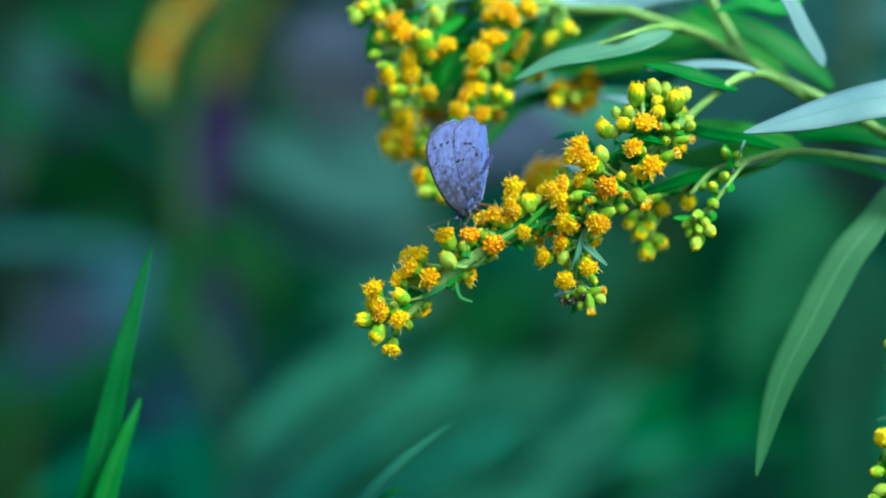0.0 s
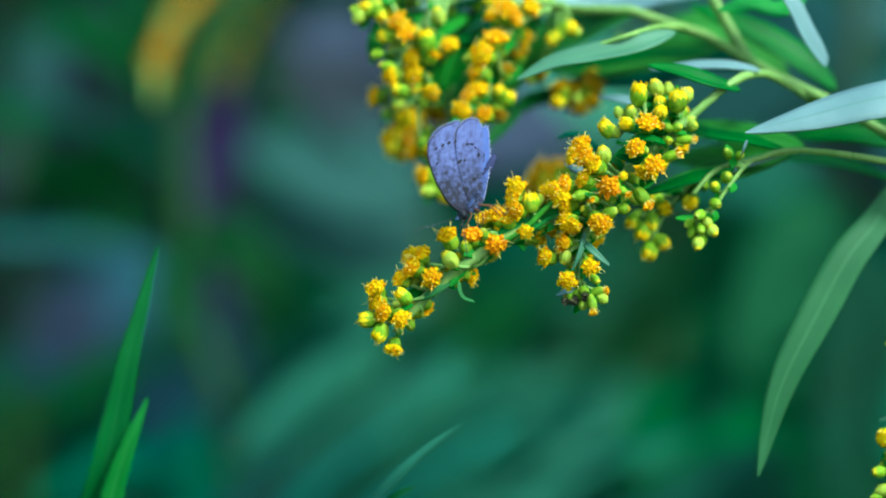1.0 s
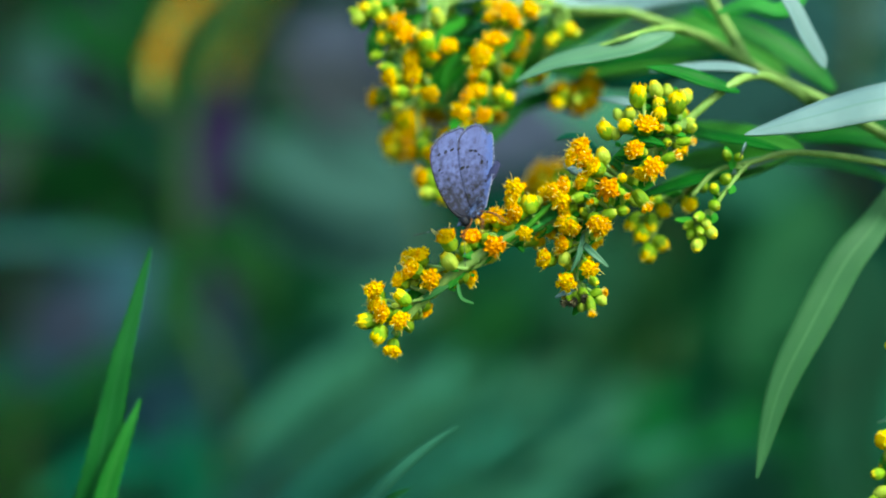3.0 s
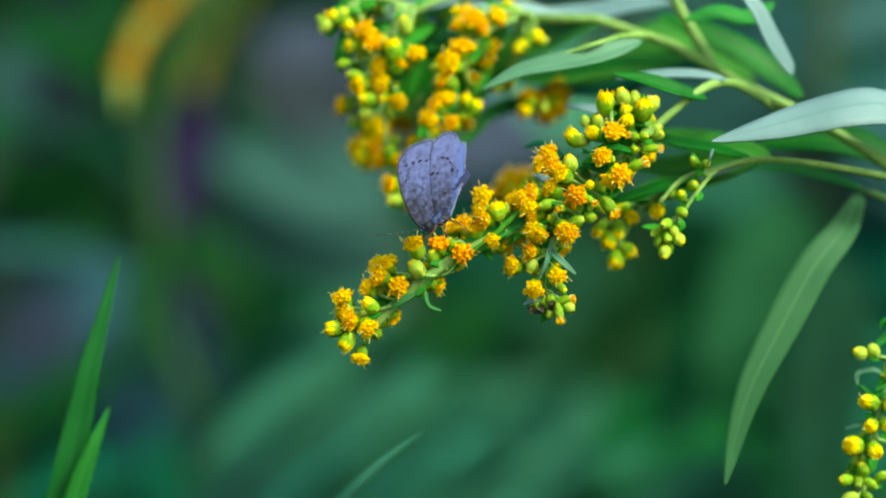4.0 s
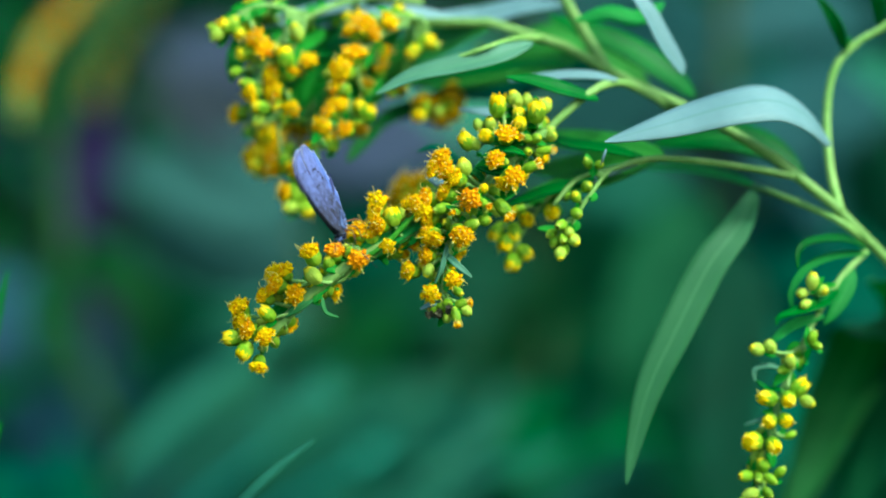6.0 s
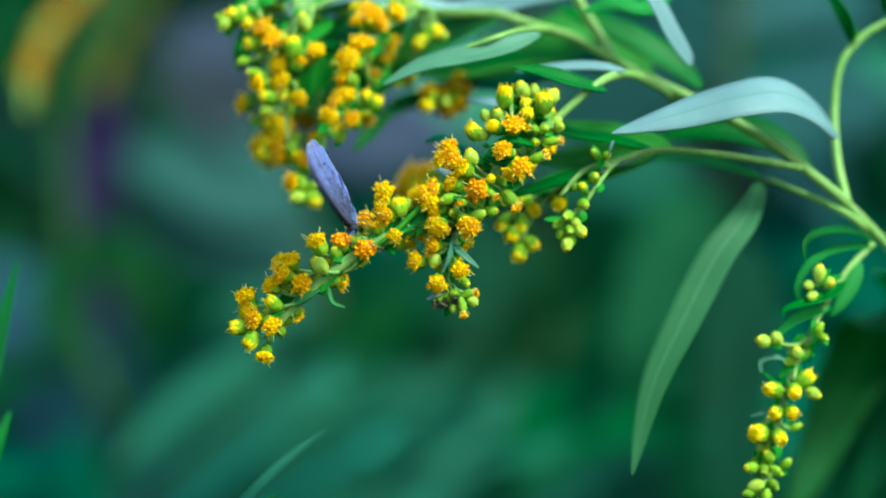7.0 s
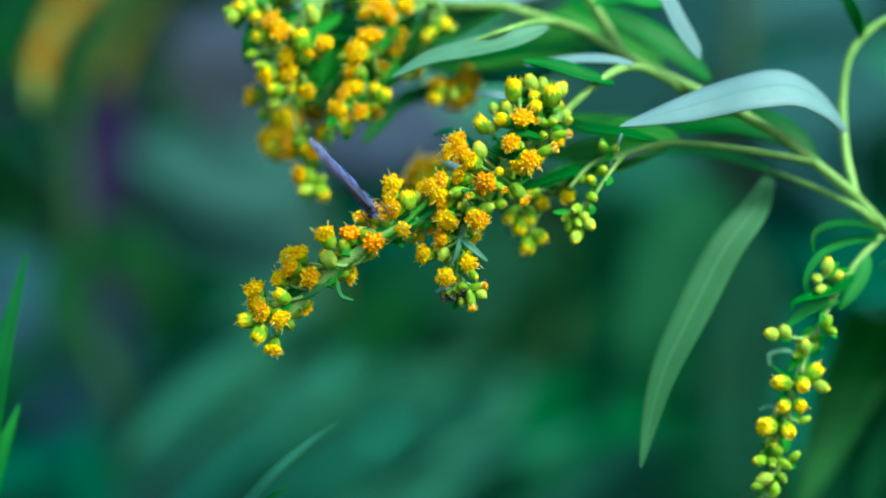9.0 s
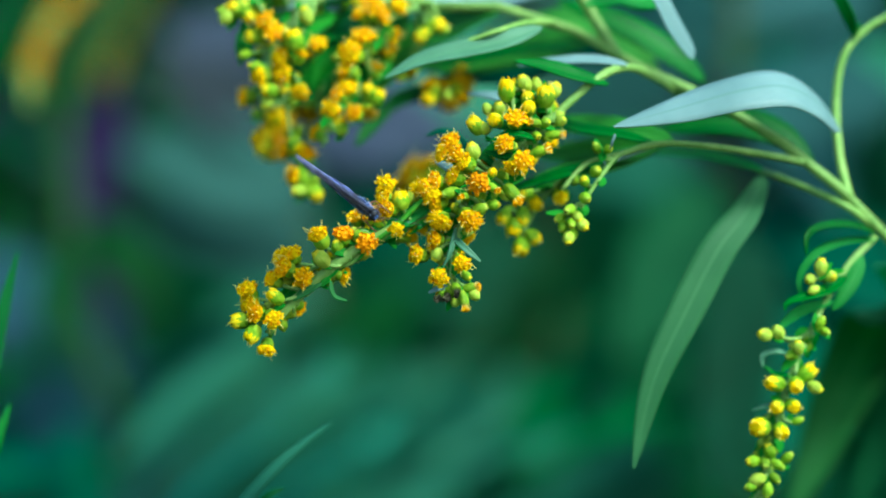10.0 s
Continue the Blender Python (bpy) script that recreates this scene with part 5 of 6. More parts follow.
plant_b = back_plant("tall_plant", "blurred leafy plant with long grey-green leaves", [(-60, 300, 0), (-58, 300, 500), (-50, 300, 780), (-60.88, 300.00, 878.09), (-39.78, 300.00, 909.74), (-3.62, 300.00, 921.79), (35.56, 300.00, 926.31), (62.69, 300.00, 921.79)],
    [((-51.84, 300.00, 897.68), (-13.53, 270.00, 985.03), 20, -2, (0.3, -0.8, 0.5), LEAF_SILVER), ((-42.80, 300.00, 906.72), (-17.57, 260.00, 968.97), 26, -2, (0.3, -0.8, 0.5), LEAF_SILVER), ((-33.75, 300.00, 914.26), (5.34, 290.00, 968.98), 22, -2, (0.3, -0.8, 0.5), LEAF_SILVER), ((-39.78, 300.00, 909.74), (21.34, 280.00, 973.83), 17, -2, FRONT, LEAF_MIST), ((-27.73, 300.00, 915.77), (11.45, 300.00, 970.01), 14, 0, FRONT, LEAF_SILVER),
     ((-6.63, 300.00, 921.04), (72.83, 270.00, 965.60), 14, -3, FRONT, LEAF_SILVER), ((17.48, 300.00, 924.81), (109.25, 290.00, 963.04), 18, -2, FRONT, LEAF_MIST), ((-12.66, 300.00, 919.53), (49.75, 330.00, 968.67), 18, -3, FRONT, LEAF_TEAL),
     ((40.08, 300.00, 926.31), (98.62, 260.00, 944.88), 18, -2, FRONT, LEAF_SILVER), ((-57.86, 300.00, 888.64), (-68.41, 300.00, 957.96), 16, 0, FRONT, LEAF_TEAL), ((-57.86, 300.00, 888.64), (-4.32, 430.00, 955.20), 28, -4, FRONT, LEAF_GLAUCOUS), ((-50.33, 300.00, 899.19), (17.27, 430.00, 946.20), 24, -4, FRONT, LEAF_GLAUCOUS), ((-60.88, 300.00, 878.09), (-47.50, 430.00, 955.20), 24, -2, FRONT, LEAF_HAZE), ((-45.81, 300.00, 903.71), (-3.35, 250.00, 949.94), 14, -2, FRONT, LEAF_MIST),
     ((-51.7, 250.0, 949.6), (-14.8, 250.0, 979.6), 13, 1, SKYWARD, LEAF_SILVER),
     ((-49.12, 230.00, 924.57), (-5.64, 200.00, 962.95), 11, 2, (0.4, -0.5, 0.8), LEAF_GLAUCOUS), ((-39.78, 300.00, 909.74), (2.41, 300.00, 970.01), 14, -2, FRONT, LEAF_GLAUCOUS), ((-35.63, 230.00, 923.22), (9.74, 200.00, 955.26), 10, 2, (0.4, -0.5, 0.8), LEAF_GLAUCOUS), ((-19.43, 230.00, 924.57), (24.69, 190.00, 951.01), 10, 2, (0.4, -0.5, 0.8), LEAF_GLAUCOUS),
     ((-62.29, 240.00, 928.80), (-23.09, 220.00, 966.96), 11, 2, (0.4, -0.5, 0.8), LEAF_MIST), ((10.43, 240.00, 928.80), (57.18, 200.00, 959.11), 11, 2, (0.4, -0.5, 0.8), LEAF_GLAUCOUS), ((-3.40, 260.00, 930.71), (37.24, 230.00, 962.35), 10, 2, (0.4, -0.5, 0.8), LEAF_MIST),
     ((-41.0, 260.0, 939.5), (7.7, 240.0, 977.3), 15, 2, SKYWARD, LEAF_SILVER),
     ((-29.9, 260.0, 927.9), (23.9, 240.0, 965.9), 14, 2, SKYWARD, LEAF_MIST),
     ((-10.0, 250.0, 925.8), (47.2, 240.0, 959.9), 14, 2, SKYWARD, LEAF_SILVER),
     ((23.4, 250.0, 924.9), (73.5, 240.0, 963.4), 13, 1, SKYWARD, LEAF_MIST),
     # Two dark leaves stand in for shaded gaps.
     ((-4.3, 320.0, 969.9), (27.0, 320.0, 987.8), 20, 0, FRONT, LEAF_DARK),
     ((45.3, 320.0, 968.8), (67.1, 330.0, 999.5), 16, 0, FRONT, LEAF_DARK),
     ((3.9, 225.0, 929.8), (58.5, 215.0, 956.0), 11, 1, SKYWARD, LEAF_SILVER), ((33.4, 225.0, 930.4), (79.7, 215.0, 955.5), 11, 1, SKYWARD, LEAF_MIST)], 2)
plant_e = back_plant("tall_plant", "blurred leafy plant with dull grey-green leaves", [(10, 340, 0), (10, 340, 500), (6, 340, 800), (12.14, 340.00, 910.74), (2.55, 340.00, 968.22), (-7.03, 340.00, 1022.52), (-15.01, 340.00, 1094.37)],
    [((-7.03, 340.00, 1024.11), (-48.54, 340.00, 1052.86), 26, 4, FRONT, GAP_GREY), ((-4.60, 335.00, 1011.26), (-57.72, 335.00, 1027.11), 29, 3, FRONT, LEAF_HAZE), ((-3.03, 338.00, 1001.75), (-54.78, 338.00, 1008.12), 28, 3, FRONT, LEAF_HAZE), ((-1.44, 340.00, 993.77), (-43.75, 340.00, 1001.76), 24, 12, FRONT, LEAF_MIST), ((-8.62, 340.00, 1030.50), (38.73, 330.00, 1030.07), 30, 4, FRONT, GAP_LILAC),
     ((-0.64, 340.00, 987.38), (-35.27, 330.00, 968.67), 20, 6, FRONT, LEAF_MIST), ((0.96, 340.00, 974.61), (47.27, 340.00, 995.37), 24, 4, FRONT, LEAF_SHADE), ((-10.29, 345.00, 1045.19), (-45.67, 345.00, 1061.27), 24, 4, FRONT, GAP_LILAC), ((-2.24, 340.00, 998.56), (36.09, 340.00, 1017.72), 22, 4, FRONT, LEAF_TEAL)], 6)
plant_d = back_plant("tall_plant", "blurred leafy plant with broad dull green leaves", [(60, 480, 0), (62, 480, 500), (70, 480, 850), (75.70, 480.00, 912.25), (73.79, 480.00, 988.72), (69.97, 480.00, 1046.07), (68.06, 480.00, 1112.98)],
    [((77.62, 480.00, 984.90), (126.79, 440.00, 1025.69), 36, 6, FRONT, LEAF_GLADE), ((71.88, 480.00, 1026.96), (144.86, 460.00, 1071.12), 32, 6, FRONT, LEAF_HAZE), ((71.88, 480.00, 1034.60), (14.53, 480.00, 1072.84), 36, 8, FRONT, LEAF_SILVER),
     # The first leaf here is darkened to carry the shade in the middle.
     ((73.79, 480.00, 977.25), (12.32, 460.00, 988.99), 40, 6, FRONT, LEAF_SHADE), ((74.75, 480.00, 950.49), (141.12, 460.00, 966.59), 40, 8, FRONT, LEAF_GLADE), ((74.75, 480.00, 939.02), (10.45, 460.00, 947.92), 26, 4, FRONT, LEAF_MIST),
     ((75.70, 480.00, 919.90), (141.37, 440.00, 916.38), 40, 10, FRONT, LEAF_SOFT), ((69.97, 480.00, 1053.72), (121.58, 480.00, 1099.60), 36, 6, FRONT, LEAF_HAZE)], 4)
plant_c = back_plant("tall_plant", "blurred leafy plant with broad mid-green leaves", [(150, 260, 0), (150, 260, 500), (145, 260, 800), (109.95, 260.00, 892.46), (105.70, 260.00, 949.13), (102.87, 260.00, 1005.81), (104.28, 260.00, 1062.49), (107.12, 260.00, 1090.82)],
    [((101.45, 260.00, 1014.31), (69.63, 230.00, 970.45), 24, 4, FRONT, LEAF_GLADE), ((102.87, 260.00, 974.64), (40.61, 240.00, 953.49), 18, 8, UP, LEAF_SOFT),
     ((104.28, 260.00, 954.80), (26.01, 220.00, 936.44), 20, 10, UP, LEAF_SOFT), ((101.45, 260.00, 1008.64), (53.51, 280.00, 1016.23), 20, 6, FRONT, LEAF_MIST),
     ((104.28, 260.00, 1041.23), (125.67, 240.00, 1002.88), 20, 8, FRONT, LEAF_STEEL), ((104.28, 260.00, 1019.98), (152.46, 260.00, 1039.82), 30, 6, FRONT, LEAF_STEEL), ((103.58, 260.00, 1053.98), (70.22, 300.00, 1057.41), 20, 6, FRONT, LEAF_HAZE), ((158.13, 260.00, 1025.65), (121.92, 200.00, 1042.43), 16, 4, FRONT, LEAF_MIST), ((104.28, 260.00, 1053.98), (148.53, 280.00, 1055.70), 20, 8, FRONT, LEAF_STEEL),
     ((102.87, 260.00, 997.31), (109.74, 200.00, 941.16), 24, 6, FRONT, LEAF_TEAL), ((104.28, 260.00, 1002.98), (142.78, 220.00, 973.59), 24, 8, FRONT, LEAF_TEAL), ((104.28, 260.00, 960.47), (153.11, 240.00, 939.77), 22, 12, UP, LEAF_TEAL),
     # Dark leaves added as the shade behind the small hanging spray.
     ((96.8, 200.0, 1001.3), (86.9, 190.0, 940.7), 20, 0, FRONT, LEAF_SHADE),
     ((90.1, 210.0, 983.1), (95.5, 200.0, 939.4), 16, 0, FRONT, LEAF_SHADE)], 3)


# ------------------------------------------------------------------ more of the stand behind and around
def leafy_plant(seed, height, label):
    rnd = random.Random(seed)
    e = thing("tall_plant", Vector((0, 0, 0)), label, "plant", "tall leafy plants behind")
    bend = [Vector((rnd.uniform(-25, 25), rnd.uniform(-25, 25), 0)) for k in range(4)]
    axis = [Vector((0, 0, -15)), bend[0] + Vector((0, 0, height * 0.35)), bend[1] * 1.5 + Vector((0, 0, height * 0.7)), bend[2] * 2 + Vector((0, 0, height))]
    c = spline(axis, 40)
    stalk(e, axis, 2.8, 1.0, STEM_DARK, "stem")
    for k in range(46):
        p = c[int(6 + k * 0.73)]
        a = 2.4 * k + rnd.uniform(-0.4, 0.4)
        ln = rnd.uniform(80, 130) * (1 - 0.4 * k / 46)
        d = Vector((math.cos(a), math.sin(a), 0))
        rise, drop = rnd.uniform(8, 30), rnd.uniform(-40, 15)
        leaf(e, [p, p + d * ln * 0.35 + Vector((0, 0, rise)), p + d * ln * 0.7 + Vector((0, 0, rise * 0.8)), p + d * ln + Vector((0, 0, drop))],
             rnd.uniform(14, 22), (d.x * 0.2, d.y * 0.2, 1), rnd.choice((LEAF, LEAF_TEAL, LEAF_SHADE, LEAF_SHADE)), n=14)
    return e


protos = [leafy_plant(50 + k, (1500, 1650, 1350)[k], "leafy green plant with long narrow leaves") for k in range(3)]
rnd = random.Random(9)
spots = []
while len(spots) < 70:
    x, y = rnd.uniform(-1.7, 1.7), rnd.uniform(0.55, 2.2)
    if all((x - u) ** 2 + (y - v) ** 2 > 0.15 ** 2 for u, v in spots):
        spots.append((x, y))
for x, y in ((-0.45, 0.3), (-0.35, 0.1), (0.75, 0.5), (0.6, 0.75), (-0.55, 0.5), (-0.3, 0.52), (0.28, 0.52)):
    spots.append((x, y))
for i, (x, y) in enumerate(spots):
    m = pose(x, y, 0, 0, 0, rnd.uniform(0, 360))
    if i < 3:
        protos[i].matrix_basis = m
    else:
        copy_thing(protos[i % 3], m)


def hedge():
    """Dense shrubs that close the view."""
    rnd = random.Random(77)
    g = Geo()
    for k in range(34000):
        x, z = rnd.uniform(-4.5, 4.5), rnd.uniform(0, 3.4)
        y = 2.6 + 0.12 * x * x * 0.3 + 0.5 * noise.noise((x * 1.1, z * 1.1, 3)) + rnd.uniform(0, 0.8)
        p = Vector((x, y, z))
        d = Vector((rnd.uniform(-1, 1), rnd.uniform(-1, 0.3), rnd.uniform(-0.6, 0.6))).normalized()
        f = Vector((rnd.uniform(-0.5, 0.5), -0.4, 0.8))
        s = d.cross(f).normalized() * rnd.uniform(0.025, 0.045)
        ln = rnd.uniform(0.09, 0.17)
        up = s.cross(d).normalized() * 0.01
        # Purple patches stand in for shaded gaps among the leaves.
        g.add([p, p + d * ln * 0.45 + s + up, p + d * ln, p + d * ln * 0.45 - s + up, p + d * ln * 0.45], [(0, 1, 4), (1, 2, 4), (2, 3, 4), (3, 0, 4)],
              0 if noise.noise((x * 2.2, z * 2.2, 9)) < 0.12 else 1, [(0.5, 0), (1, 0.5), (0.5, 1), (0, 0.5), (0.5, 0.5)])
    # Added dark sheet: its colour stands for the shade inside the shrubs.
    nx, nz = 60, 26
    core = []
    for j in range(nz + 1):
        for i in range(nx + 1):
            x, z = -5.0 + 10.0 * i / nx, -0.05 + 3.5 * j / nz
            core.append((x, 3.1 + 0.036 * x * x + 0.5 * noise.noise((x * 1.1, z * 1.1, 3)), z))
    g.add(core, [(j * (nx + 1) + i, j * (nx + 1) + i + 1, (j + 1) * (nx + 1) + i + 1, (j + 1) * (nx + 1) + i) for j in range(nz) for i in range(nx)], 0)
    ob = new("shrubs", g.mesh("shrubs", [LEAF_SHADE, GAP_PURPLE]))
    tagged(ob, "dense dark green shrubs closing the background", "shrubs", kind="stuff")


hedge()


def undergrowth():
    rnd = random.Random(78)
    g = Geo()
    for k in range(26000):
        p = Vector((rnd.gauss(0, 1.6), rnd.gauss(0.6, 1.5), -0.02))
        h = rnd.uniform(0.08, 0.3)
        a = rnd.uniform(0, 6.28)
        s = Vector((math.cos(a), math.sin(a), 0)) * rnd.uniform(0.002, 0.005)
        b = Vector((rnd.uniform(-1, 1), rnd.uniform(-1, 1), 0)) * h * 0.5
        m1, m2 = p + b * 0.3 + Vector((0, 0, h * 0.6)), p + b + Vector((0, 0, h))
        g.add([p - s, p + s, m1 + s * 0.8, m1 - s * 0.8, m2], [(0, 1, 2, 3), (3, 2, 4)], 0)
    tagged(new("grass", g.mesh("grass", [LEAF_SOFT])), "grass and low weeds on the soil", "grass", kind="stuff")


undergrowth()


# ------------------------------------------------------------------ butterfly (own space: the wings stand in the x-z plane over the origin)
def wing_material():
    """Grey-blue scales: dusky and mottled towards the root, clearer blue along the inner edge."""
    m, t, b, out = shader("wing_scales")
    n = noise_tex(t, 5000, 4)
    big = noise_tex(t, 500, 6)
    c = mix(t, ramp(t, big, ((0.35, (0, 0, 0)), (0.7, (1, 1, 1)))), (0.115, 0.128, 0.330), (0.180, 0.205, 0.520))
    c = mix(t, calc(t, "MULTIPLY", n, 0.3), c, (0.17, 0.19, 0.36))
    worn = noise_tex(t, 1300, 4, stretch=(1.0, 1.0, 0.6))
    c = mix(t, ramp(t, worn, ((0.54, (0, 0, 0)), (0.66, (0.5, 0.5, 0.5)))), c, (0.060, 0.058, 0.095))
    tc = t.nodes.new("ShaderNodeTexCoord")
    sep = t.nodes.new("ShaderNodeSeparateXYZ")
    t.links.new(tc.outputs["Object"], sep.inputs[0])
    basal = calc(t, "ADD", calc(t, "MULTIPLY", sep.outputs[2], 49.0), calc(t, "MULTIPLY", noise_tex(t, 1500, 6), 0.9))
    c = mix(t, ramp(t, basal, ((0.55, (1, 1, 1)), (0.95, (0, 0, 0)))), c, (0.034, 0.032, 0.052))
    toward = calc(t, "ADD", calc(t, "MULTIPLY", sep.outputs[0], 165.0), calc(t, "MULTIPLY", noise_tex(t, 1500, 4), 0.45))
    c = mix(t, ramp(t, toward, ((0.45, (0, 0, 0)), (0.68, (0.85, 0.85, 0.85)))), c, (0.105, 0.155, 0.46))
    t.links.new(c, b.inputs["Base Color"])
    b.inputs["Roughness"].default_value = 0.65
    b.inputs["Specular IOR Level"].default_value = 0.2
    bumped(t, b, n, 0.3, 0.00005)
    sheer(t, b, out, c, 0.12)
    return m


WING = wing_material()
WING_VEIN = tissue("wing_vein", (0.045, 0.046, 0.085), (0.085, 0.092, 0.17), 3000, 0.7, 0.0)
WING_EDGE = tissue("wing_edge_dusky", (0.035, 0.022, 0.030), (0.09, 0.07, 0.11), 2500, 0.7, 0.0)
WING_FRINGE = tissue("wing_fringe_pale", (0.22, 0.24, 0.42), (0.40, 0.42, 0.60), 3000, 0.7, 0.2)
WING_DARK = tissue("wing_spot_black", (0.008, 0.008, 0.014), (0.022, 0.02, 0.028), 3000, 0.7, 0.0)
FUR = tissue("body_fur_blue_grey", (0.030, 0.055, 0.16), (0.15, 0.22, 0.48), 4000, 0.8, 0.0, 0.8)
FUR_PALE = tissue("body_fur_blue_white", (0.04, 0.07, 0.22), (0.26, 0.33, 0.60), 4000, 0.8, 0.0, 0.8)
FUR_DUSKY = tissue("abdomen_dusky_violet", (0.020, 0.022, 0.070), (0.045, 0.050, 0.15), 2500, 0.8, 0.0, 0.6)
LEG_RUST = tissue("leg_rust_brown", (0.10, 0.035, 0.012), (0.20, 0.08, 0.03), 3000, 0.6, 0.0)
ANTENNA_PALE = tissue("antenna_band_grey", (0.06, 0.065, 0.09), (0.12, 0.13, 0.17), 3000, 0.6, 0.0)
BLACK = tissue("eye_black", (0.008, 0.008, 0.012), (0.02, 0.02, 0.028), 3000, 0.42, 0.0, spec=0.15)

LINE = Vector((0.47, 0.0, 0.88)).normalized()  # from the head back along the body


def lateral(p, side):
    """How far a wing stands off the middle plane at p."""
    off = p - LINE * p.dot(LINE)
    d = off.length * 1000
    return side * (0.7 * math.exp(-d / 1.3) + 0.10 + 0.006 * d) * 0.001


def wing(g, outline, side, lift, veins, spots, hub):
    """A thin wing with raised veins, dark margin and spots. Outline in mm, in order."""
    pts = [Vector((x, 0, z)) * 0.00096 for x, z in outline]
    loop = spline(pts + [pts[0]], 72)[:-1]
    hub = Vector((hub[0], 0, hub[1])) * 0.001
    rings = (1.0, 0.93, 0.78, 0.6, 0.42, 0.22, 0.05)
    n = len(loop)

    def on(p, extra=0.0):
        q = p.copy()
        q.y = lateral(p, side) + side * (lift + extra)
        q.y += 0.000015 * math.sin(p.x * 2400 + p.z * 900)
        return q

    verts = []
    for s in rings:
        verts += [on(hub.lerp(p, s)) for p in loop]
    k = len(verts)
    verts += [v - Vector((0, side * 0.00006, 0)) for v in verts]
    faces = []
    for r in range(len(rings) - 1):
        for i in range(n):
            a, b = r * n + i, r * n + (i + 1) % n
            faces.append((a, b, b + n, a + n))
            faces.append((k + a + n, k + b + n, k + b, k + a))
    for i in range(n):
        a, b = i, (i + 1) % n
        faces.append((b, a, k + a, k + b))
    last = (len(rings) - 1) * n
    faces.append(tuple(last + i for i in range(n)))
    faces.append(tuple(k + last + i for i in range(n))[::-1])
    if side < 0:
        faces = [f[::-1] for f in faces]
    g.add(verts, faces, 0)
    for a, b in veins:
        a, b = Vector((a[0], 0, a[1])) * 0.001, Vector((b[0], 0, b[1])) * 0.001
        mid = a.lerp(b, 0.5) + Vector((-(b - a).z, 0, (b - a).x)) * 0.05
        tube(g, [on(p, 0.00003) for p in spline([a, mid, b], 10)], 0.000016, 0.000012, 5, 1)
    for x, z, r, turn in spots:
        r *= 0.78
        c = Vector((x, 0, z)) * 0.00094
        vs = [on(c, 0.00009)]
        for i in range(9):
            a = 2 * math.pi * i / 9
            u, w = math.cos(a) * r * 1.9, math.sin(a) * r * 0.95
            vs.append(on(c + Vector((u * math.cos(turn) - w * math.sin(turn), 0, u * math.sin(turn) + w * math.cos(turn))) * 0.001, 0.00005))
        g.add(vs, [(0, 1 + i, 1 + (i + 1) % 9) for i in range(9)], 2)
    return loop, on


def fringe(g, loop, on, first, last, rnd, mat):
    """Short scale hairs along a stretch of the margin."""
    n = len(loop)
    centre = sum(loop, Vector()) / n
    for i in range(first, last):
        for q in range(3):
            a = loop[i % n].lerp(loop[(i + 1) % n], q / 3)
            d = (a - centre).normalized()
            tube(g, [on(a), on(a + d * 0.00035 * rnd.uniform(0.4, 1.2))], 0.00007, 0.00003, 3, mat)


FORE = [(-0.2, -0.1), (-1.7, 0.25), (-3.1, 1.4), (-4.2, 3.0), (-5.2, 4.9), (-6.0, 7.3), (-6.3, 9.0), (-6.1, 10.2), (-5.5, 11.3), (-4.3, 12.5), (-2.7, 13.2), (-1.2, 13.2), (0.6, 7.3), (0.6, 2.0)]
HIND = [(0.5, 0.0), (-0.9, 3.6), (-1.9, 8.0), (-2.0, 11.6), (-1.3, 12.9), (-0.4, 13.65), (0.4, 14.0), (1.3, 13.75), (1.85, 13.2), (2.2, 12.6), (2.75, 12.85), (3.0, 12.3), (3.1, 11.0), (3.1, 8.8), (2.9, 6.2), (2.45, 3.6), (2.0, 1.4), (1.3, 0.2)]
FORE_SPOTS = [(-5.1, 9.75, 0.20, 0.9), (-4.1, 10.2, 0.22, 0.8), (-3.1, 10.6, 0.24, 0.7), (-2.1, 10.75, 0.20, 0.8), (-5.0, 7.4, 0.20, 1.2), (-4.6, 7.0, 0.12, 0.5), (-3.7, 6.0, 0.12, 1.0)]
HIND_SPOTS = [(-1.5, 7.7, 0.30, 0.6), (-0.7, 7.9, 0.2, 0.9), (-0.2, 10.4, 0.24, 0.1), (0.5, 10.4, 0.22, -0.4), (1.05, 9.85, 0.18, -0.7), (1.5, 8.75, 0.24, 1.4), (2.35, 8.7, 0.14, 1.4), (2.45, 6.6, 0.18, 0.6), (2.1, 5.8, 0.16, 0.9), (0.75, 5.0, 0.22, 1.0), (-0.4, 3.4, 0.30, 1.4), (0.2, 4.4, 0.16, 0.9), (1.5, 3.4, 0.16, 1.0)]
marks = random.Random(12)
FORE_SPOTS += [(marks.uniform(-4.6, -1.6), marks.uniform(2.8, 6.8), marks.uniform(0.05, 0.10), marks.uniform(0.2, 2.2)) for k in range(14)]
HIND_SPOTS += [(marks.uniform(-0.8, 2.2), marks.uniform(1.2, 6.6), marks.uniform(0.05, 0.10), marks.uniform(0.2, 2.2)) for k in range(16)]
fly = thing("butterfly", Vector((0, 0, 0)), "small pale blue butterfly with closed black-dotted wings on a flower spray", "butterfly")
forewings = []
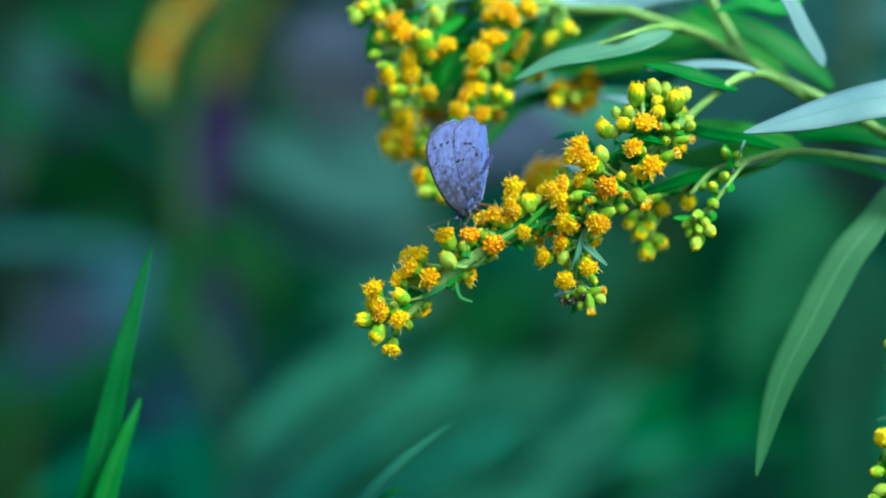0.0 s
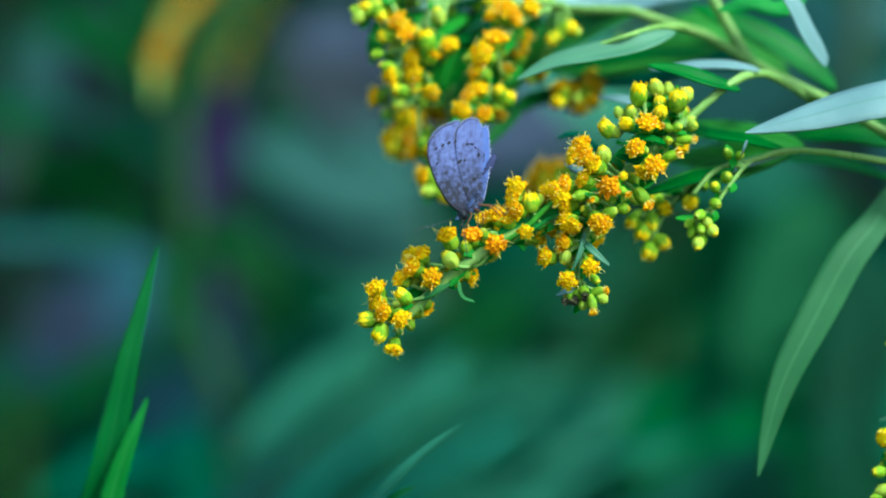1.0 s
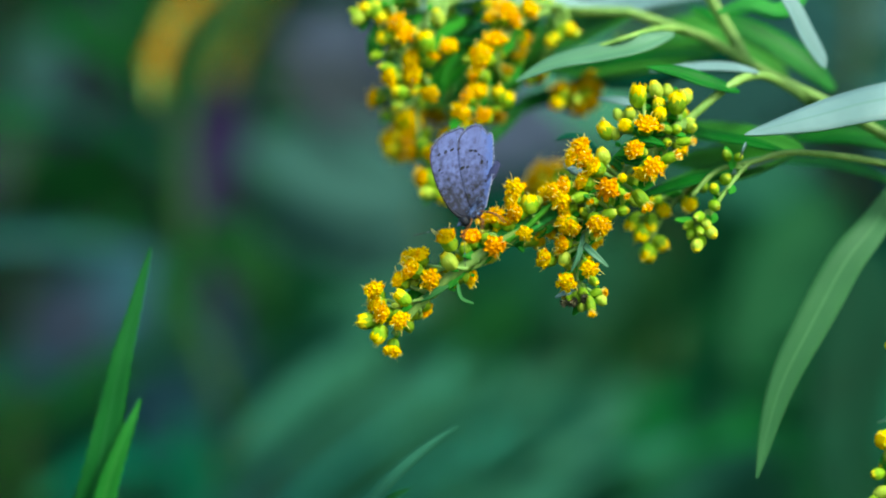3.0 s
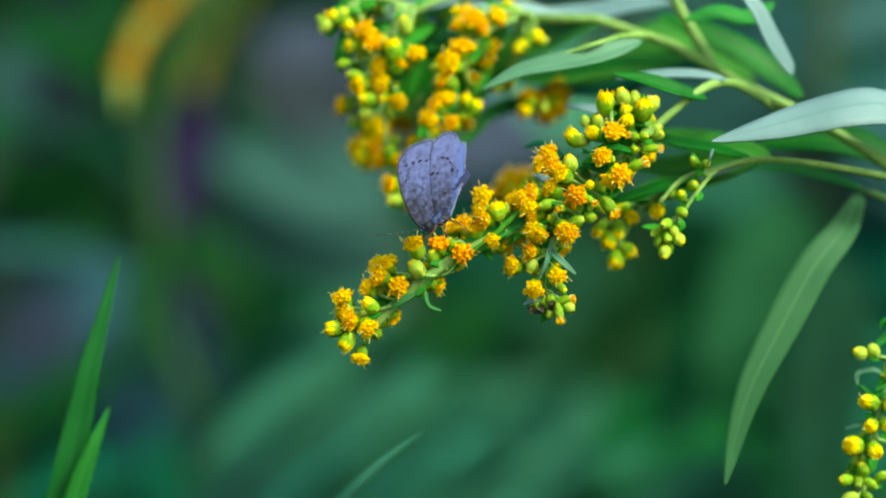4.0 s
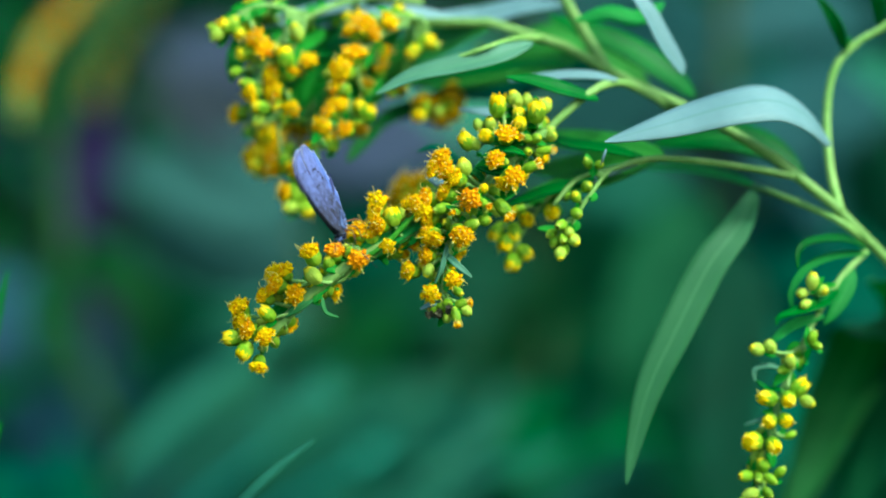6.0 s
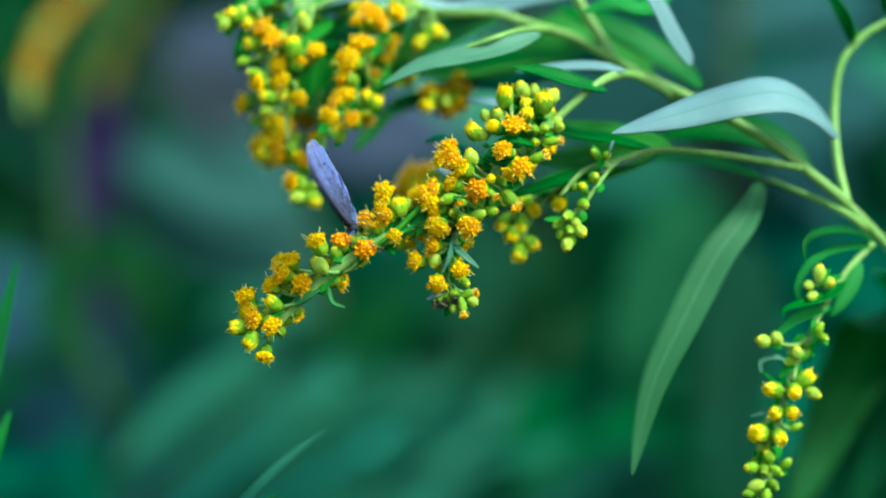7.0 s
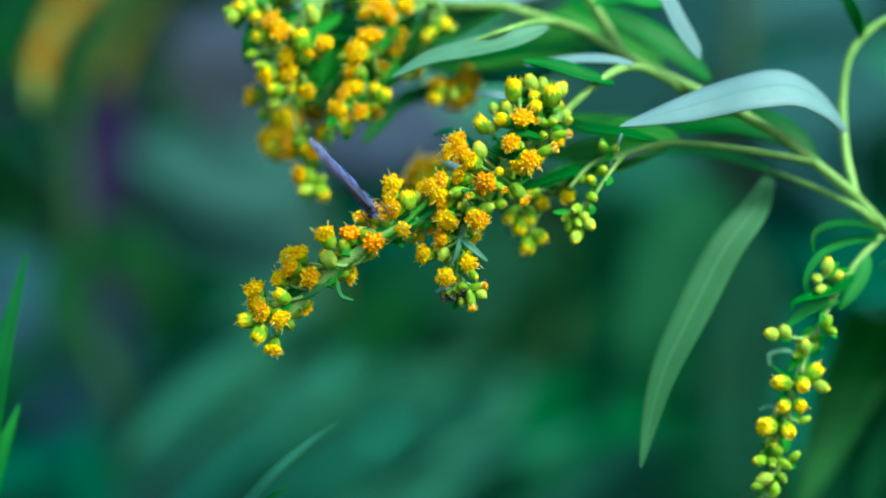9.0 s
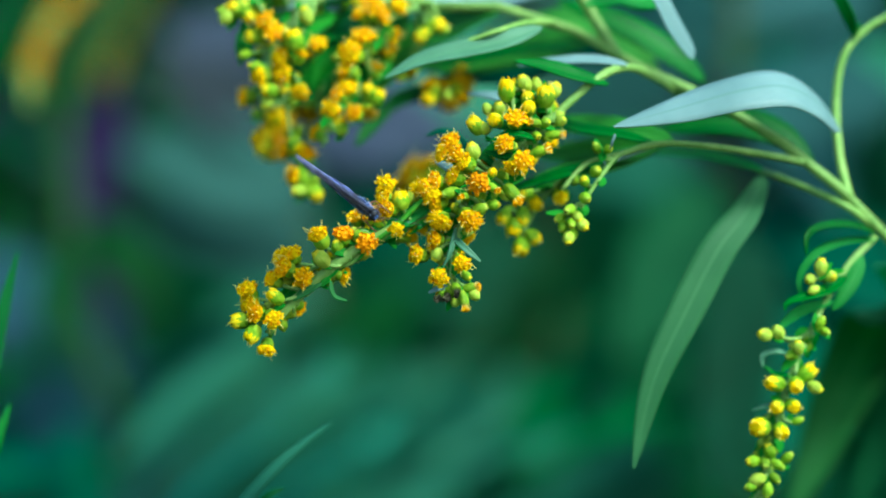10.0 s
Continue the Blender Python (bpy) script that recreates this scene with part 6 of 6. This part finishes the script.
for side in (-1, 1):
    g = Geo()
    loop, on = wing(g, FORE, side, 0.0, [((-1.0, 1.2), (-5.6, 11.6)), ((-0.8, 1.8), (-4.7, 12.4)), ((-0.6, 2.4), (-3.5, 12.9)), ((-2.6, 2.6), (-6.0, 9.9)), ((-0.5, 3.0), (-2.4, 13.0))], FORE_SPOTS, (-2.6, 8.5))
    tube(g, [on(p, 0.00004) for p in loop[1:22]], 0.00021, 0.00008, 5, 2)
    tube(g, [on(p, 0.00004) for p in loop[21:43]], 0.00009, 0.00007, 5, 3)
    fringe(g, loop, on, 28, 44, random.Random(3), 4)
    forewings.append(part("forewing", g, [WING, WING_VEIN, WING_DARK, WING_EDGE, WING_FRINGE], fly, "pale blue-grey forewing with a dark edge and dots"))
    g = Geo()
    loop, on = wing(g, HIND, side, 0.00003, [((0.5, 1.2), (-1.9, 12.6)), ((0.6, 1.4), (-0.8, 13.5)), ((0.7, 1.5), (0.4, 14.0)), ((0.8, 1.6), (1.4, 13.8)), ((0.9, 1.8), (2.3, 12.7)), ((1.0, 1.9), (2.9, 10.5))], HIND_SPOTS, (0.5, 8.0))
    tube(g, [on(p, 0.00003) for p in loop[22:38]], 0.00007, 0.00005, 5, 3)
    fringe(g, loop, on, 24, 66, random.Random(4), 4)
    part("hindwing", g, [WING, WING_VEIN, WING_DARK, WING_EDGE, WING_FRINGE], fly, "pale blue-grey hindwing with black dots")


def rounded(g, a, b, profile, sides, mat=0, fur=0, rnd=None, fur_mat=0):
    """A round body from a to b (mm); profile: (share of the way, radius in mm); fur: number of hairs."""
    a, b = mm(a), mm(b)
    d = (b - a).normalized()
    q = d.to_track_quat("Z", "Y")
    ln = (b - a).length
    verts, faces = [], []
    for s, r in profile:
        for k in range(sides):
            w = 2 * math.pi * k / sides
            verts.append(a + d * ln * s + q @ Vector((math.cos(w), math.sin(w), 0)) * r * 0.001)
    m = len(profile)
    for i in range(m - 1):
        for k in range(sides):
            u, v = i * sides + k, i * sides + (k + 1) % sides
            faces.append((u, v, v + sides, u + sides))
    faces.append(tuple(range(sides))[::-1])
    faces.append(tuple((m - 1) * sides + k for k in range(sides)))
    g.add(verts, faces, mat)
    for k in range(fur):
        i = rnd.uniform(0.3, m - 1.3)
        j = int(i)
        s = profile[j][0] + (profile[j + 1][0] - profile[j][0]) * (i - j)
        r = profile[j][1] + (profile[j + 1][1] - profile[j][1]) * (i - j)
        w = rnd.uniform(0, 6.28)
        out = q @ Vector((math.cos(w), math.sin(w), rnd.uniform(0.0, 0.9)))
        p = a + d * ln * s + q @ Vector((math.cos(w), math.sin(w), 0)) * r * 0.00097
        tube(g, [p, p + out * 0.00048 * rnd.uniform(0.5, 1.2)], 0.000045, 0.00002, 3, fur_mat)


rnd = random.Random(21)
g = Geo()
rounded(g, (-0.35, 0, 0.15), (1.4, 0, 2.6), [(0, 0.35), (0.1, 0.58), (0.35, 0.72), (0.65, 0.74), (0.9, 0.62), (1, 0.45)], 16, 0, 420, rnd)
part("thorax", g, [FUR_PALE], fly, "furry blue-white thorax")
g = Geo()
rounded(g, (0.6, 0, 2.0), (3.8, 0, 8.4), [(0, 0.4), (0.15, 0.5), (0.45, 0.58), (0.75, 0.7), (0.92, 0.6), (0.98, 0.4), (1, 0.1)], 14, 0, 30, rnd)
part("abdomen", g, [FUR_DUSKY], fly, "dusky violet-blue abdomen")
g = Geo()
rounded(g, (-0.55, 0, 0.05), (-1.5, 0, -0.95), [(0, 0.5), (0.15, 0.78), (0.45, 0.9), (0.75, 0.76), (0.95, 0.36), (1, 0.1)], 14, 0)
for k in range(40):
    w = Vector((rnd.uniform(-1, 1), rnd.uniform(-1, 1), rnd.uniform(-1, 1))).normalized()
    c = mm((-1.02, 0, -0.45))
    tube(g, [c + w * 0.0008, c + w * 0.00104], 0.00004, 0.00003, 3, 1 if rnd.random() < 0.35 else 0)
head = part("head", g, [BLACK, FUR_PALE], fly, "black head with white scales")
for s in (-1, 1):
    g = Geo()
    rounded(g, (-1.02, 0.5 * s, -0.45), (-1.15, 0.96 * s, -0.55), [(0, 0.42), (0.4, 0.44), (0.75, 0.33), (1, 0.1)], 12)
    part("eye", g, [BLACK], head)
    g = Geo()
    tip = (-8.3, -1.2 - 0.3 * s, -2.6) if s < 0 else (-1.0, -3.0, -6.9)
    c = spline([mm((-1.3, 0.25 * s, -0.6)), mm((-1.1 + (tip[0] + 1.1) * 0.5, tip[1] * 0.5, -1.0 + (tip[2] + 1.0) * 0.42)), mm(tip)], 16)
    tube(g, c, 0.00003, 0.00007, 5)
    g.mats = [(i // 5) % 2 if i < 65 else 0 for i in range(len(g.mats))]
    part("antenna", g, [BLACK, ANTENNA_PALE], head, "banded antenna")
    g = Geo()
    rounded(g, (-1.45, 0.18 * s, -0.75), (-2.1, 0.2 * s, -1.15), [(0, 0.16), (0.5, 0.17), (1, 0.05)], 6)
    part("palp", g, [FUR], head)
g = Geo()
tube(g, spline([mm((-1.4, 0, -0.95)), mm((-1.5, -0.1, -1.9)), mm((-1.2, 0.2, -2.9))], 6), 0.00008, 0.00006, 5)
part("proboscis", g, [BLACK], head)
for s in (-1, 1):
    for x, z, ex, ez in ((0.0, 0.0, -1.2, -2.4), (0.6, 0.5, 1.6, -2.2), (1.0, 1.1, 5.0, -0.6)):
        g = Geo()
        c = spline([mm((x, 0.5 * s, z)), mm((x + (ex - x) * 0.5 + 0.5, 1.6 * s, z + (ez - z) * 0.4 + 0.3)), mm((ex, 1.7 * s, ez))], 9)
        tube(g, c, 0.00012, 0.00006, 5)
        part("leg", g, [LEG_RUST], fly)

AXIS = Vector((-0.02, 0, 1.0)).normalized()


def fly_pose(x, y, z, lean, spin):
    """The butterfly with its foot at x, y, z (mm); lean: degrees to the right; spin: degrees round its long axis."""
    return Matrix.Translation(mm((x, y, z))) @ Matrix.Rotation(radians(lean), 4, "Y") @ Matrix.Rotation(radians(spin), 4, AXIS)


def sway(thing_, rows):
    """A shoot that leans a little in the air: shift of its tops in mm along x, about 1 m over its foot."""
    walk(thing_, [(t, Matrix.Translation(thing_.location) @ Matrix.Rotation(math.atan(d / 980), 4, "Y")) for t, d in rows])


def motions():
    sway(shoot, (
        (0.0, -0.63),
        (0.5, 0.46),
        (1.0, 0.00),
        (1.5, -0.49),
        (2.0, -0.44),
        (3.5, -0.93),
        (4.0, -0.66),
        (4.5, -1.19),
        (5.2, -0.94),
        (6.5, -1.32),
        (7.5, -0.26),
        (9.0, -0.75),
        (10.0, -1.09),
    ))
    sway(shoot_b, (
        (0.0, -1.07),
        (0.5, 0.08),
        (1.0, 0.00),
        (1.5, -0.29),
        (2.0, -0.21),
        (3.5, -0.59),
        (4.5, -1.21),
        (6.5, -1.80),
        (7.5, -0.30),
        (9.0, -0.77),
        (10.0, -0.58),
    ))
    for w in forewings:
        walk(w, [(t, pose(0, 0, -d * 0.001, 0, a, 0)) for t, d, a in (
            (0.0, 0, 0), (2.2, 0, 0), (3.3, 0.2, 0), (3.6, 0.8, -2), (4.5, 1.0, -3), (4.8, 0.6, -1.5), (5.2, 0.3, 0), (6.3, 0, 0), (10.0, 0, 0))])
    walk(fly, [(t, fly_pose(x, y, z, a, s)) for t, x, y, z, a, s in (
        (0.00, 3.90, -7.00, 1005.47, -1.0, 17.0),
        (0.80, 3.77, -7.00, 1005.45, -1.0, 15.0),
        (1.20, 3.84, -7.00, 1005.17, -0.3, 8.0),
        (2.00, 3.97, -7.00, 1004.63, -0.5, 4.0),
        (2.20, 4.17, -7.00, 1004.63, 0.0, 4.0),
        (3.30, 4.20, -7.00, 1004.64, 1.6, 4.0),
        (3.60, 3.80, -7.00, 1004.88, 6.0, 4.0),
        (3.90, 3.61, -7.00, 1004.84, 8.0, 5.0),
        (4.20, 3.85, -7.00, 1004.49, 6.0, 5.0),
        (4.50, 3.69, -7.00, 1003.99, 4.5, 5.0),
        (4.80, 3.63, -7.00, 1003.55, 1.1, 8.0),
        (5.00, 4.12, -7.00, 1003.62, -2.3, 9.0),
        (5.10, 4.34, -7.00, 1003.68, -8.2, 11.0),
        (5.20, 4.86, -7.00, 1003.80, -14.4, 15.0),
        (5.60, 5.23, -8.60, 1004.38, -21.6, 40.0),
        (6.00, 5.41, -8.60, 1004.71, -23.4, 66.0),
        (6.30, 5.71, -8.60, 1004.78, -23.3, 73.0),
        (7.00, 5.96, -8.60, 1004.11, -23.8, 73.0),
        (7.50, 6.46, -8.60, 1004.11, -24.3, 73.0),
        (8.00, 6.43, -8.60, 1004.11, -24.3, 73.0),
        (8.50, 6.53, -8.60, 1004.29, -24.8, 73.0),
        (8.70, 6.94, -8.60, 1004.35, -26.5, 77.0),
        (8.80, 7.28, -8.60, 1004.55, -30.0, 83.0),
        (9.00, 7.44, -8.60, 1005.28, -38.1, 85.0),
        (9.20, 7.49, -8.60, 1005.41, -41.4, 86.0),
        (9.50, 8.03, -8.60, 1005.43, -46.4, 87.0),
        (10.00, 8.41, -8.60, 1004.94, -50.3, 87.5),
    )])


motions()
